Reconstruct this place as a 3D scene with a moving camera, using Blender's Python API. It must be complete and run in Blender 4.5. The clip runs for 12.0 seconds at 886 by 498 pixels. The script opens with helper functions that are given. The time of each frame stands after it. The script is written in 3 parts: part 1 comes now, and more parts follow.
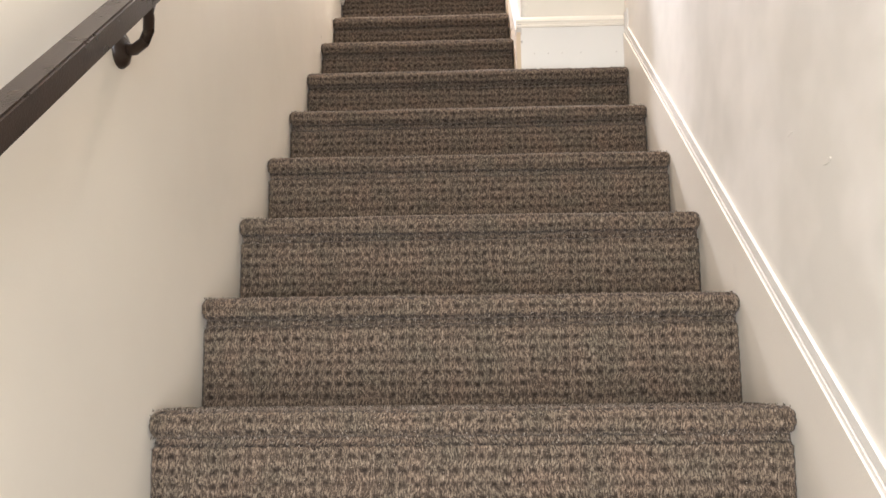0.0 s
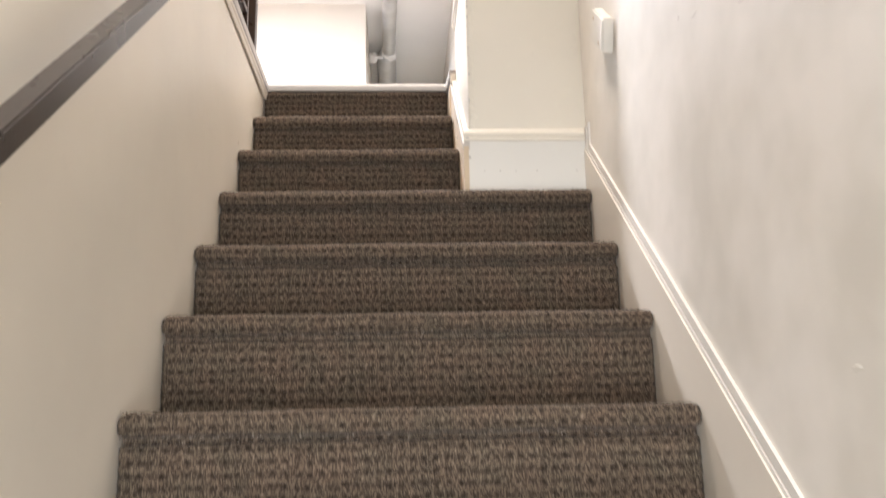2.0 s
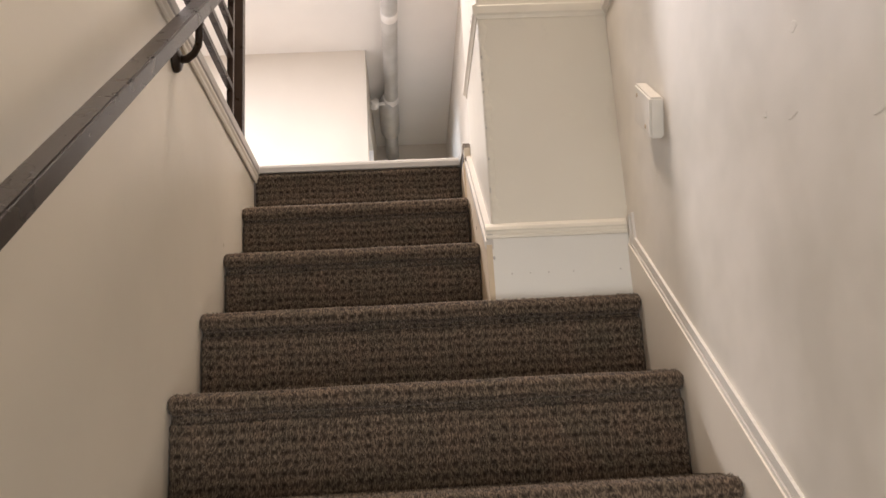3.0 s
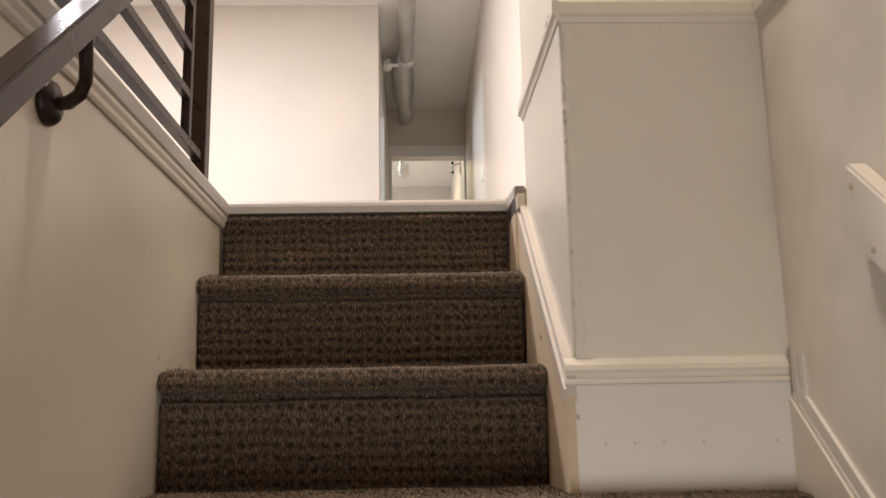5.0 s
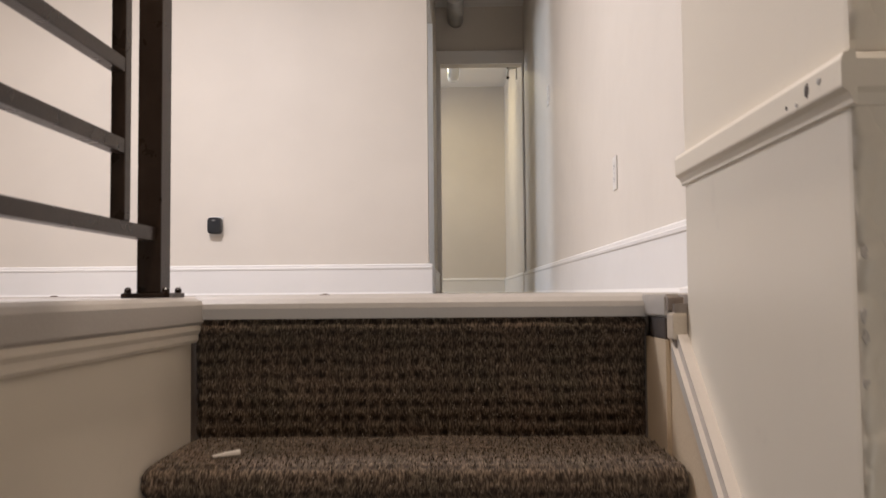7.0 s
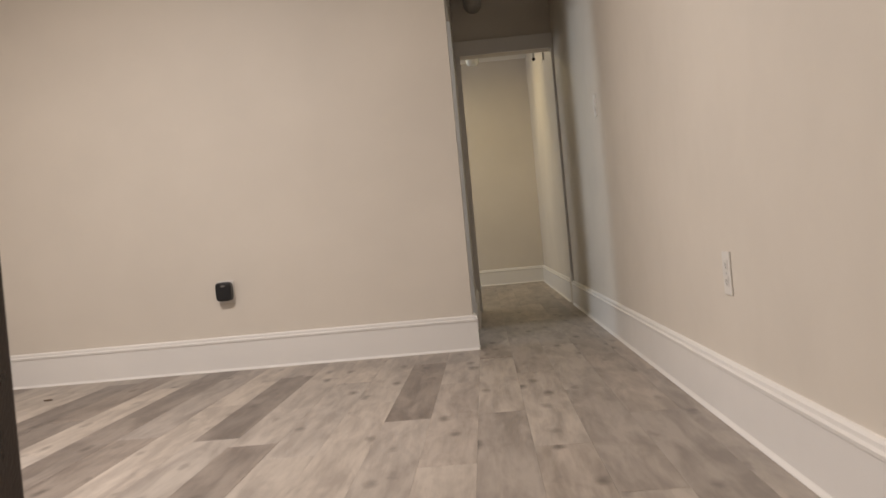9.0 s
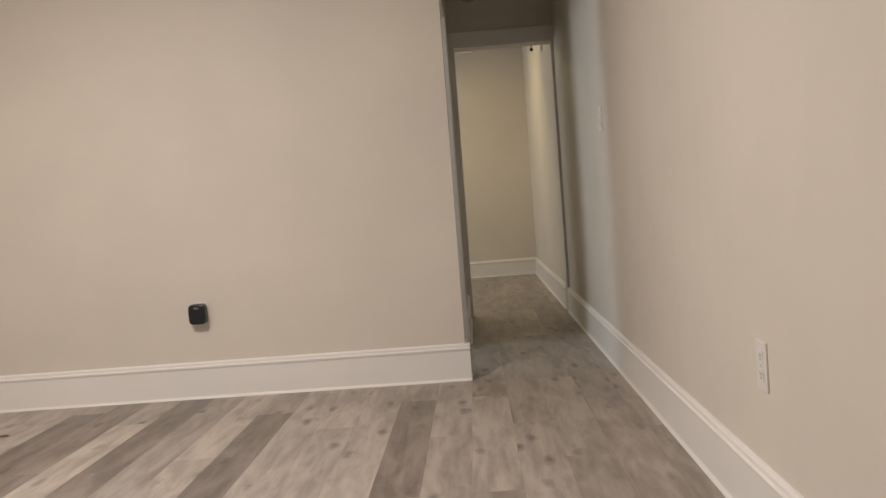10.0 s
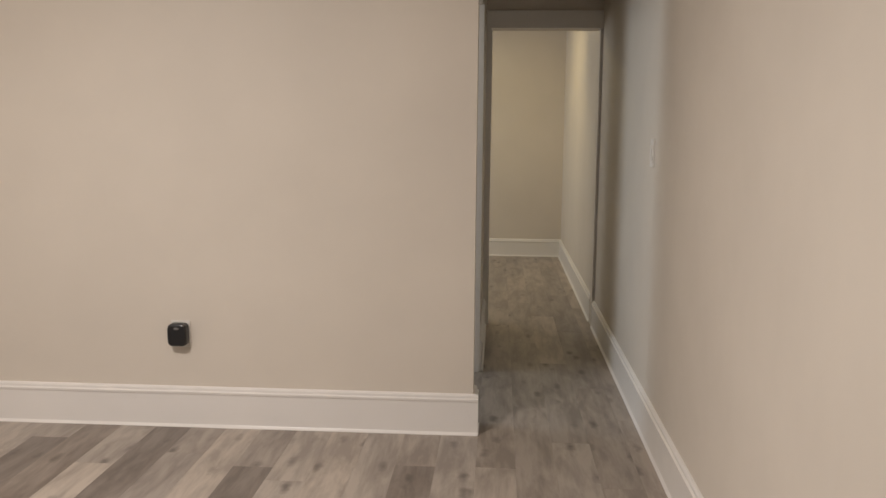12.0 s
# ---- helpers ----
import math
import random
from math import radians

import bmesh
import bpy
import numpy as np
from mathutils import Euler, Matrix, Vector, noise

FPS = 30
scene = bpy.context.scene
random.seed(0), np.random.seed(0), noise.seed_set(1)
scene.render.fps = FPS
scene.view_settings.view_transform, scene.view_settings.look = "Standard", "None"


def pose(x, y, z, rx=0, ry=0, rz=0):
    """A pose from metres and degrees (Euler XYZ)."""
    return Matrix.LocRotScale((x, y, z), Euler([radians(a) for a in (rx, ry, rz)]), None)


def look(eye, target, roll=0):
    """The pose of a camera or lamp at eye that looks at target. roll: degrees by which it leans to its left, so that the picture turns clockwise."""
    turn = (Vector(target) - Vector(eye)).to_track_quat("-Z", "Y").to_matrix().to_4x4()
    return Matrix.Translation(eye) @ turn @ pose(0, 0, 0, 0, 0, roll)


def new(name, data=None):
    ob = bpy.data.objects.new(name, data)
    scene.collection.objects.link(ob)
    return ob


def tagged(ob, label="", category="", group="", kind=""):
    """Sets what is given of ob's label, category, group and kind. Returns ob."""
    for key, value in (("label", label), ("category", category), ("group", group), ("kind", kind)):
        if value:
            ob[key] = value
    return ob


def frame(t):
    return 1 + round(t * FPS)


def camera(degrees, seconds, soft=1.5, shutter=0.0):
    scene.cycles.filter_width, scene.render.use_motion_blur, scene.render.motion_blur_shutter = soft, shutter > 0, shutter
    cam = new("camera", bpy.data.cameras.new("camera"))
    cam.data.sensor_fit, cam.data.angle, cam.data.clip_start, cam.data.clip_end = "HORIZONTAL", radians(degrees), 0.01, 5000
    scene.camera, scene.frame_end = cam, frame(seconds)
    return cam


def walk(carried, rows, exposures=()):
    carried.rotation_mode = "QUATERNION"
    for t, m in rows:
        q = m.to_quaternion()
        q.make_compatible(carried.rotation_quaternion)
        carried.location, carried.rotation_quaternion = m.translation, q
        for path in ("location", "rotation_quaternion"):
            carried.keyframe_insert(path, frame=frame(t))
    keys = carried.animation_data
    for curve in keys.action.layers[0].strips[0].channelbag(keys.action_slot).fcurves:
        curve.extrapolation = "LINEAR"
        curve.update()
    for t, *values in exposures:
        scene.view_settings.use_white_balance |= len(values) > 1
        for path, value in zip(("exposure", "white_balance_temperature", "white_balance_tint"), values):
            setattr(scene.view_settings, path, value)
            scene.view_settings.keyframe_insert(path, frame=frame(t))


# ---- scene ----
cam = camera(54.4, 12.0, shutter=0.3)
PATH = [
    (0, (0.514, -3.238, -1.601), (0.442, -1.267, -1.273), -0.5),
    (0.5, (0.487, -3.226, -1.597), (0.49, -1.252, -1.272), -1.4),
    (1, (0.493, -3.187, -1.569), (0.552, -1.211, -1.266), -2.4),
    (1.5, (0.526, -3.045, -1.453), (0.625, -1.066, -1.177), -2.0),
    (2, (0.481, -2.904, -1.287), (0.578, -0.958, -0.838), -1.2),
    (2.5, (0.457, -2.786, -1.094), (0.536, -0.858, -0.57), -2.0),
    (3, (0.47, -2.602, -0.994), (0.553, -0.67, -0.483), -3.2),
    (3.2, (0.47, -2.516, -0.949), (0.553, -0.59, -0.416), -3.2),
    (4.8, (0.464, -1.994, -0.529), (0.538, -0.037, -0.128), -1.3),
    (5, (0.434, -1.926, -0.493), (0.501, 0.036, -0.111), -1.1),
    (5.5, (0.406, -1.793, -0.369), (0.46, 0.176, -0.022), -0.3),
    (6, (0.44, -1.598, -0.253), (0.466, 0.39, -0.034), -0.3),
    (6.5, (0.396, -1.423, -0.132), (0.369, 0.572, 0.016), -0.8),
    (7, (0.386, -1.246, 0.005), (0.346, 0.751, 0.106), -0.5),
    (7.5, (0.404, -1.055, 0.147), (0.359, 0.944, 0.159), -1.6),
    (7.7, (0.386, -0.981, 0.191), (0.335, 1.019, 0.174), -2.5),
    (9.3, (0.288, -0.489, 0.669), (0.187, 1.508, 0.637), -5.5),
    (9.5, (0.297, -0.431, 0.725), (0.194, 1.566, 0.671), -5.6),
    (10, (0.285, -0.256, 0.851), (0.209, 1.74, 0.741), -4.4),
    (10.5, (0.224, -0.073, 0.955), (0.135, 1.921, 0.824), -1.6),
    (11, (0.213, 0.022, 1.081), (0.106, 2.012, 0.907), -0.8),
    (11.5, (0.266, 0.177, 1.171), (0.157, 2.161, 0.942), 0.4),
    (12, (0.293, 0.28, 1.277), (0.166, 2.257, 1.002), 0.5),
]
EXPOSURES = [(0, 2.18, 5800, 11), (0.5, 2.0, 5750, 11), (1.5, 2.06, 5620, 10), (2.0, 1.98, 5750, 10), (2.5, 1.53, 6050, 12), (3.2, 1.26, 6250, 13), (4.8, 0.91, 6450, 14), (5.2, 0.81, 6450, 14), (5.5, 0.67, 6450, 15),
             (6, 1.04, 6250, 14), (6.5, 0.8, 6200, 13), (7, 0.3, 6250, 14), (7.7, -0.06, 6470, 17), (9.3, -0.32, 6890, 11.5), (12, -0.33, 6910, 11.5)]
walk(cam, [(t, look(eye, target, roll)) for t, eye, target, roll in PATH], EXPOSURES)

# ---- light ----
world = bpy.data.worlds.new("sky")
scene.world = world
world.use_nodes = True
sky = world.node_tree.nodes.new("ShaderNodeTexSky")
sky.sky_type, sky.sun_disc = "NISHITA", False
sky.sun_elevation, sky.sun_rotation = radians(35), radians(200)
world.node_tree.links.new(sky.outputs[0], world.node_tree.nodes["Background"].inputs[0])
world.node_tree.nodes["Background"].inputs[1].default_value = 0.1


def area_lamp(name, eye, target, sx, sy, watts, colour, spread=180):
    data = bpy.data.lights.new(name, "AREA")
    data.shape, data.size, data.size_y, data.energy, data.color = "RECTANGLE", sx, sy, watts, colour
    data.spread = radians(spread)
    ob = new(name, data)
    ob.matrix_world = look(eye, target)
    return ob


COOL = (0.78, 0.88, 1.0)
area_lamp("ceiling_lamp_room", (-1.2, 1.6, 2.38), (-1.2, 1.6, 0), 0.5, 0.5, 75, (1.0, 0.955, 0.955))
area_lamp("window_light_room", (-2.55, 0.9, 1.5), (0, 0.9, 1.2), 1.2, 1.3, 11, COOL)
area_lamp("door_light_foyer", (0.5, -4.24, -1.78), (0.5, 0, -1.7), 0.74, 1.8, 8.5, (0.96, 0.955, 0.92), 96)
# added unseen fill over the stair; its narrow spread keeps the hall dark
area_lamp("fill_light_landing", (0.38, -0.65, 2.38), (0.38, -0.65, 0), 0.35, 0.35, 22, (1.0, 0.845, 0.70), 116)
area_lamp("window_light_side", (-2.05, 4.30, 1.80), (0.9, 4.5, 0.4), 0.9, 0.9, 27, (0.74, 0.86, 1.0))
area_lamp("window_light_far", (-2.0, 7.8, 1.65), (0.9, 7.6, 0.0), 1.2, 1.2, 24, COOL)
area_lamp("ceiling_lamp_far", (0.0, 7.6, 2.40), (0.0, 7.6, 0), 0.3, 0.3, 14, (1.0, 0.82, 0.44))

# ---- materials ----


def node_material(name):
    m = bpy.data.materials.new(name)
    m.use_nodes = True
    return m, m.node_tree.nodes, m.node_tree.links, m.node_tree.nodes["Principled BSDF"]


def ramp(nodes, stops):
    r = nodes.new("ShaderNodeValToRGB")
    e = r.color_ramp.elements
    while len(e) < len(stops):
        e.new(0.5)
    for k, (p, c) in enumerate(stops):
        e[k].position, e[k].color = p, (*c, 1)
    return r


def tint(c, f):
    return tuple(min(1.0, v * f) for v in c)


def noise_node(nodes, links, scale, detail=3.0, vector=None, rough=0.5):
    n = nodes.new("ShaderNodeTexNoise")
    n.inputs["Scale"].default_value, n.inputs["Detail"].default_value, n.inputs["Roughness"].default_value = scale, detail, rough
    if vector is not None:
        links.new(vector, n.inputs["Vector"])
    return n


def maths(nodes, links, op, a, b=None, c=None):
    n = nodes.new("ShaderNodeMath")
    n.operation = op
    for k, v in enumerate((a, b, c)):
        if v is None:
            continue
        if isinstance(v, (int, float)):
            n.inputs[k].default_value = v
        else:
            links.new(v, n.inputs[k])
    return n.outputs[0]


def paint(name, colour, rough=0.5, mottle=0.04, peel=0.0006, wave=0.0, dirt=0.0):
    """Wall or wood paint: faint mottling, roller texture, slow waviness, scuffs."""
    m, n, l, b = node_material(name)
    pos = n.new("ShaderNodeNewGeometry").outputs["Position"]
    big = noise_node(n, l, 1.7, 4, pos)
    r = ramp(n, [(0.3, tint(colour, 1 - mottle)), (0.7, tint(colour, 1 + mottle))])
    l.new(big.outputs["Fac"], r.inputs[0])
    col = r.outputs[0]
    if dirt:
        spots = noise_node(n, l, 9, 6, pos, 0.65)
        f = ramp(n, [(0.62, (0, 0, 0)), (0.8, (dirt, dirt, dirt))])
        l.new(spots.outputs["Fac"], f.inputs[0])
        mix = n.new("ShaderNodeMix")
        mix.data_type = "RGBA"
        l.new(f.outputs[0], mix.inputs["Factor"])
        l.new(col, mix.inputs["A"])
        mix.inputs["B"].default_value = (*tint(colour, 0.55), 1)
        col = mix.outputs["Result"]
    l.new(col, b.inputs["Base Color"])
    rn = noise_node(n, l, 14, 3, pos)
    gloss = maths(n, l, "MULTIPLY_ADD", rn.outputs["Fac"], 0.16, rough - 0.08)
    if wave > 0.005:
        trowel = noise_node(n, l, 4.5, 3, pos, 0.55)
        tr = ramp(n, [(0.36, (0.90, 0.90, 0.89)), (0.5, (0.98, 0.98, 0.98)), (0.64, (1.06, 1.06, 1.075))])
        l.new(trowel.outputs["Fac"], tr.inputs[0])
        skim = n.new("ShaderNodeMix")
        skim.data_type, skim.blend_type = "RGBA", "MULTIPLY"
        skim.inputs["Factor"].default_value = 1
        l.new(col, skim.inputs["A"])
        l.new(tr.outputs[0], skim.inputs["B"])
        l.new(skim.outputs["Result"], b.inputs["Base Color"])
        gloss = maths(n, l, "MULTIPLY_ADD", trowel.outputs["Fac"], 0.35, maths(n, l, "SUBTRACT", gloss, 0.17))
    l.new(gloss, b.inputs["Roughness"])
    fine = noise_node(n, l, 260, 2, pos)
    h = maths(n, l, "MULTIPLY", fine.outputs["Fac"], peel)
    if wave:
        slow = noise_node(n, l, 3.2, 2, pos, 0.45)
        h = maths(n, l, "MULTIPLY_ADD", slow.outputs["Fac"], wave, h)
    bump = n.new("ShaderNodeBump")
    bump.inputs["Distance"].default_value = 1.0
    bump.inputs["Strength"].default_value = 1.0
    l.new(h, bump.inputs["Height"])
    l.new(bump.outputs[0], b.inputs["Normal"])
    return m


ROOM_PAINT = paint("room_wall_paint", (0.66, 0.60, 0.52), 0.55, 0.04, 0.0002)
STAIR_PAINT = paint("stair_wall_paint", (0.69, 0.635, 0.55), 0.56, 0.055, 0.0001, 0.0055, 0.0)
LEFT_PAINT = paint("stairwell_wall_paint", (0.71, 0.64, 0.53), 0.45, 0.05, 0.00012, 0.003, 0.12)
BOX_PAINT = paint("boxed_chase_paint", (0.70, 0.635, 0.525), 0.38, 0.05, 0.00010, 0.004, 0.22)
TRIM_PAINT = paint("white_trim_paint", (0.78, 0.75, 0.71), 0.33, 0.03, 0.0003, 0.0, 0.12)
# grey kept well below white: the nosing's shaded front is put into the colour
CAP_PAINT = paint("shade_grey_trim_paint", (0.40, 0.365, 0.325), 0.45, 0.06, 0.0003, 0.0, 0.25)
SKIRT_PAINT = paint("cream_skirt_paint", (0.70, 0.63, 0.53), 0.4, 0.05, 0.0004, 0.003, 0.2)
PANEL_PAINT = paint("base_panel_paint", (0.69, 0.65, 0.58), 0.5, 0.05, 0.0002, 0.003, 0.2)
MOULD_PAINT = paint("stair_mould_paint", (0.66, 0.615, 0.55), 0.6, 0.04, 0.0003, 0.0, 0.15)
WORN_TRIM = paint("worn_trim_paint", (0.50, 0.45, 0.39), 0.45, 0.06, 0.0004, 0.003, 0.3)
CEILING_PAINT = paint("ceiling_paint", (0.84, 0.81, 0.77), 0.8, 0.03, 0.001)
RAW_WOOD = paint("raw_board_wood", (0.55, 0.43, 0.29), 0.6, 0.12, 0.0006, 0.0, 0.3)
END_WOOD = paint("chipped_cream_wood", (0.52, 0.44, 0.34), 0.5, 0.15, 0.0005, 0.0, 0.4)
END_GRAIN = paint("sawn_end_grain", (0.20, 0.16, 0.13), 0.7, 0.25, 0.0006)
# dark brown for paint chips, and for the shade in the gap under the nosing
CHIP_AND_GAP = paint("dark_chip_and_gap", (0.045, 0.031, 0.022), 0.7, 0.3, 0.0006)
PLASTIC = paint("white_plastic", (0.72, 0.69, 0.64), 0.3, 0.01, 0.0)
BLACK = paint("black_plastic", (0.012, 0.012, 0.013), 0.35, 0.1, 0.0001)
SOCKET = paint("socket_slot_dark", (0.03, 0.03, 0.03), 0.6)
SENSOR = paint("grey_sensor_window", (0.16, 0.155, 0.15), 0.25, 0.02, 0.0)
PAPER = paint("paper_scrap", (0.58, 0.53, 0.46), 0.8, 0.05)
CRUMB = paint("brown_crumb", (0.12, 0.08, 0.05), 0.9, 0.3)
GLASS_WHITE = paint("opal_glass", (0.82, 0.82, 0.80), 0.2, 0.01, 0.0)
CONCRETE = paint("foyer_floor_tile", (0.30, 0.27, 0.24), 0.5, 0.2, 0.001)


def bronze_material():
    m, n, l, b = node_material("dark_bronze_metal")
    pos = n.new("ShaderNodeNewGeometry").outputs["Position"]
    big = noise_node(n, l, 22, 4, pos)
    r = ramp(n, [(0.3, (0.021, 0.0128, 0.0085)), (0.75, (0.036, 0.0228, 0.0155))])
    l.new(big.outputs["Fac"], r.inputs[0])
    l.new(r.outputs[0], b.inputs["Base Color"])
    b.inputs["Metallic"].default_value = 0.0
    b.inputs["Specular IOR Level"].default_value = 0.24
    l.new(maths(n, l, "MULTIPLY_ADD", big.outputs["Fac"], 0.06, 0.25), b.inputs["Roughness"])
    fine = noise_node(n, l, 420, 2, pos)
    bump = n.new("ShaderNodeBump")
    bump.inputs["Distance"].default_value = 0.0003
    l.new(fine.outputs["Fac"], bump.inputs["Height"])
    l.new(bump.outputs[0], b.inputs["Normal"])
    return m


def duct_material():
    m, n, l, b = node_material("painted_duct_metal")
    pos = n.new("ShaderNodeNewGeometry").outputs["Position"]
    big = noise_node(n, l, 6, 4, pos)
    r = ramp(n, [(0.3, (0.46, 0.45, 0.43)), (0.7, (0.58, 0.57, 0.55))])
    l.new(big.outputs["Fac"], r.inputs[0])
    l.new(r.outputs[0], b.inputs["Base Color"])
    b.inputs["Metallic"].default_value, b.inputs["Roughness"].default_value = 0.4, 0.42
    return m


def carpet_material():
    """Looped carpet: tufts of taupe yarn between rows of dimples whose shade is put into the colour, in metres along
    the steps.
    """
    m, n, l, b = node_material("woven_loop_carpet")
    uv = n.new("ShaderNodeUVMap").outputs["UV"]
    sep = n.new("ShaderNodeSeparateXYZ")
    l.new(uv, sep.inputs[0])
    su = maths(n, l, "DIVIDE", sep.outputs["X"], 0.020)
    sv = maths(n, l, "DIVIDE", sep.outputs["Y"], 0.0212)
    cell = n.new("ShaderNodeCombineXYZ")
    l.new(maths(n, l, "ROUND", su), cell.inputs[0])
    l.new(maths(n, l, "ROUND", sv), cell.inputs[1])
    white = n.new("ShaderNodeTexWhiteNoise")
    white.noise_dimensions = "2D"
    l.new(cell.outputs[0], white.inputs["Vector"])
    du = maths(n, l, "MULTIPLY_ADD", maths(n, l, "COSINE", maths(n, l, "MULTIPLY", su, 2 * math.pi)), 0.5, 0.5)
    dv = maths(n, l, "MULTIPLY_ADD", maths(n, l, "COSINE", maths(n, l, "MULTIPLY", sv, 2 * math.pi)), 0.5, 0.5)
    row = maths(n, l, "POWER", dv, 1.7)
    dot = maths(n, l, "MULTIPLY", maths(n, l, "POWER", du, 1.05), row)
    st = n.new("ShaderNodeVectorMath")
    st.operation = "MULTIPLY"
    l.new(uv, st.inputs[0])
    st.inputs[1].default_value = (400, 120, 1)
    yarn = noise_node(n, l, 1.0, 2.5, st.outputs[0], 0.6)
    yarn.inputs["Distortion"].default_value = 0.6
    fleck = noise_node(n, l, 420, 2, uv, 0.7)
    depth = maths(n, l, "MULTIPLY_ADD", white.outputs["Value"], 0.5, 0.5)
    # mask of the hollows: darkens the colour as shade would, and lowers the bump
    dimple_shade = maths(n, l, "ADD", maths(n, l, "MULTIPLY", maths(n, l, "MULTIPLY", dot, depth), 0.92), maths(n, l, "MULTIPLY", row, 0.12))
    strand = maths(n, l, "MULTIPLY_ADD", fleck.outputs["Fac"], 0.25, maths(n, l, "MULTIPLY", yarn.outputs["Fac"], 0.75))
    yr = ramp(n, [(0.35, (0.020, 0.0140, 0.0095)), (0.46, (0.058, 0.042, 0.0295)), (0.54, (0.130, 0.096, 0.066)), (0.66, (0.245, 0.190, 0.136))])
    l.new(strand, yr.inputs[0])
    patch = noise_node(n, l, 14, 4, uv)
    pr = ramp(n, [(0.3, (0.86, 0.90, 0.88)), (0.5, (1.0, 0.98, 0.96)), (0.7, (1.08, 1.0, 0.97))])
    l.new(patch.outputs["Fac"], pr.inputs[0])
    mul = n.new("ShaderNodeMix")
    mul.data_type, mul.blend_type = "RGBA", "MULTIPLY"
    mul.inputs["Factor"].default_value = 1
    l.new(yr.outputs[0], mul.inputs["A"])
    l.new(pr.outputs[0], mul.inputs["B"])
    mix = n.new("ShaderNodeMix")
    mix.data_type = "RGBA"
    l.new(dimple_shade, mix.inputs["Factor"])
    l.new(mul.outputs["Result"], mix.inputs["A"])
    # near-black brown painted in for the shade inside the hollows
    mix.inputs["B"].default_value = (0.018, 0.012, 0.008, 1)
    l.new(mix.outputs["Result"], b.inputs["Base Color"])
    b.inputs["Roughness"].default_value = 0.95
    b.inputs["Specular IOR Level"].default_value = 0.15
    b.inputs["Sheen Weight"].default_value = 0.04
    b.inputs["Sheen Roughness"].default_value = 0.5
    bump = n.new("ShaderNodeBump")
    bump.inputs["Distance"].default_value = 0.003
    bump.inputs["Strength"].default_value = 0.8
    l.new(maths(n, l, "SUBTRACT", strand, maths(n, l, "MULTIPLY", dimple_shade, 0.5)), bump.inputs["Height"])
    l.new(bump.outputs[0], b.inputs["Normal"])
    return m


def plank_material(name, light, dark):
    """Grey oak vinyl: long grain, blotches and knots, shifted plank by plank."""
    m, n, l, b = node_material(name)
    pos = n.new("ShaderNodeNewGeometry").outputs["Position"]
    rnd = n.new("ShaderNodeObjectInfo").outputs["Random"]
    shift = n.new("ShaderNodeVectorMath")
    shift.operation = "MULTIPLY_ADD"
    comb = n.new("ShaderNodeCombineXYZ")
    for k in range(3):
        l.new(rnd, comb.inputs[k])
    l.new(comb.outputs[0], shift.inputs[0])
    shift.inputs[1].default_value = (31, 57, 13)
    l.new(pos, shift.inputs[2])
    st = n.new("ShaderNodeVectorMath")
    st.operation = "MULTIPLY"
    l.new(shift.outputs[0], st.inputs[0])
    st.inputs[1].default_value = (16, 1.6, 1)
    grain = noise_node(n, l, 2.2, 6, st.outputs[0], 0.6)
    bs = n.new("ShaderNodeVectorMath")
    bs.operation = "MULTIPLY"
    l.new(shift.outputs[0], bs.inputs[0])
    bs.inputs[1].default_value = (13, 2.8, 1)
    blot = noise_node(n, l, 1.0, 4, bs.outputs[0], 0.6)
    blot.inputs["Distortion"].default_value = 0.5
    fac = maths(n, l, "ADD", maths(n, l, "MULTIPLY", grain.outputs["Fac"], 0.4), maths(n, l, "MULTIPLY", blot.outputs["Fac"], 0.6))
    r = ramp(n, [(0.40, dark), (0.59, light)])
    l.new(fac, r.inputs[0])
    sk = n.new("ShaderNodeVectorMath")
    sk.operation = "MULTIPLY"
    l.new(shift.outputs[0], sk.inputs[0])
    sk.inputs[1].default_value = (9.0, 3.4, 1)
    knot = n.new("ShaderNodeTexVoronoi")
    knot.inputs["Scale"].default_value = 1.0
    l.new(sk.outputs[0], knot.inputs["Vector"])
    kn = noise_node(n, l, 30, 3, shift.outputs[0])
    kd = maths(n, l, "MULTIPLY_ADD", kn.outputs["Fac"], 0.22, knot.outputs["Distance"])
    kr = ramp(n, [(0.15, (0.9, 0.9, 0.9)), (0.33, (0, 0, 0))])
    l.new(kd, kr.inputs[0])
    mix = n.new("ShaderNodeMix")
    mix.data_type = "RGBA"
    l.new(kr.outputs[0], mix.inputs["Factor"])
    l.new(r.outputs[0], mix.inputs["A"])
    mix.inputs["B"].default_value = (*tint(dark, 0.5), 1)
    br = n.new("ShaderNodeMix")
    br.data_type, br.blend_type = "RGBA", "MULTIPLY"
    br.inputs["Factor"].default_value = 1
    l.new(mix.outputs["Result"], br.inputs["A"])
    rr = ramp(n, [(0.0, (0.86, 0.86, 0.87)), (1.0, (1.08, 1.06, 1.04))])
    l.new(rnd, rr.inputs[0])
    l.new(rr.outputs[0], br.inputs["B"])
    l.new(br.outputs["Result"], b.inputs["Base Color"])
    l.new(maths(n, l, "MULTIPLY_ADD", grain.outputs["Fac"], 0.2, 0.32), b.inputs["Roughness"])
    bump = n.new("ShaderNodeBump")
    bump.inputs["Distance"].default_value = 0.0006
    l.new(grain.outputs["Fac"], bump.inputs["Height"])
    l.new(bump.outputs[0], b.inputs["Normal"])
    return m


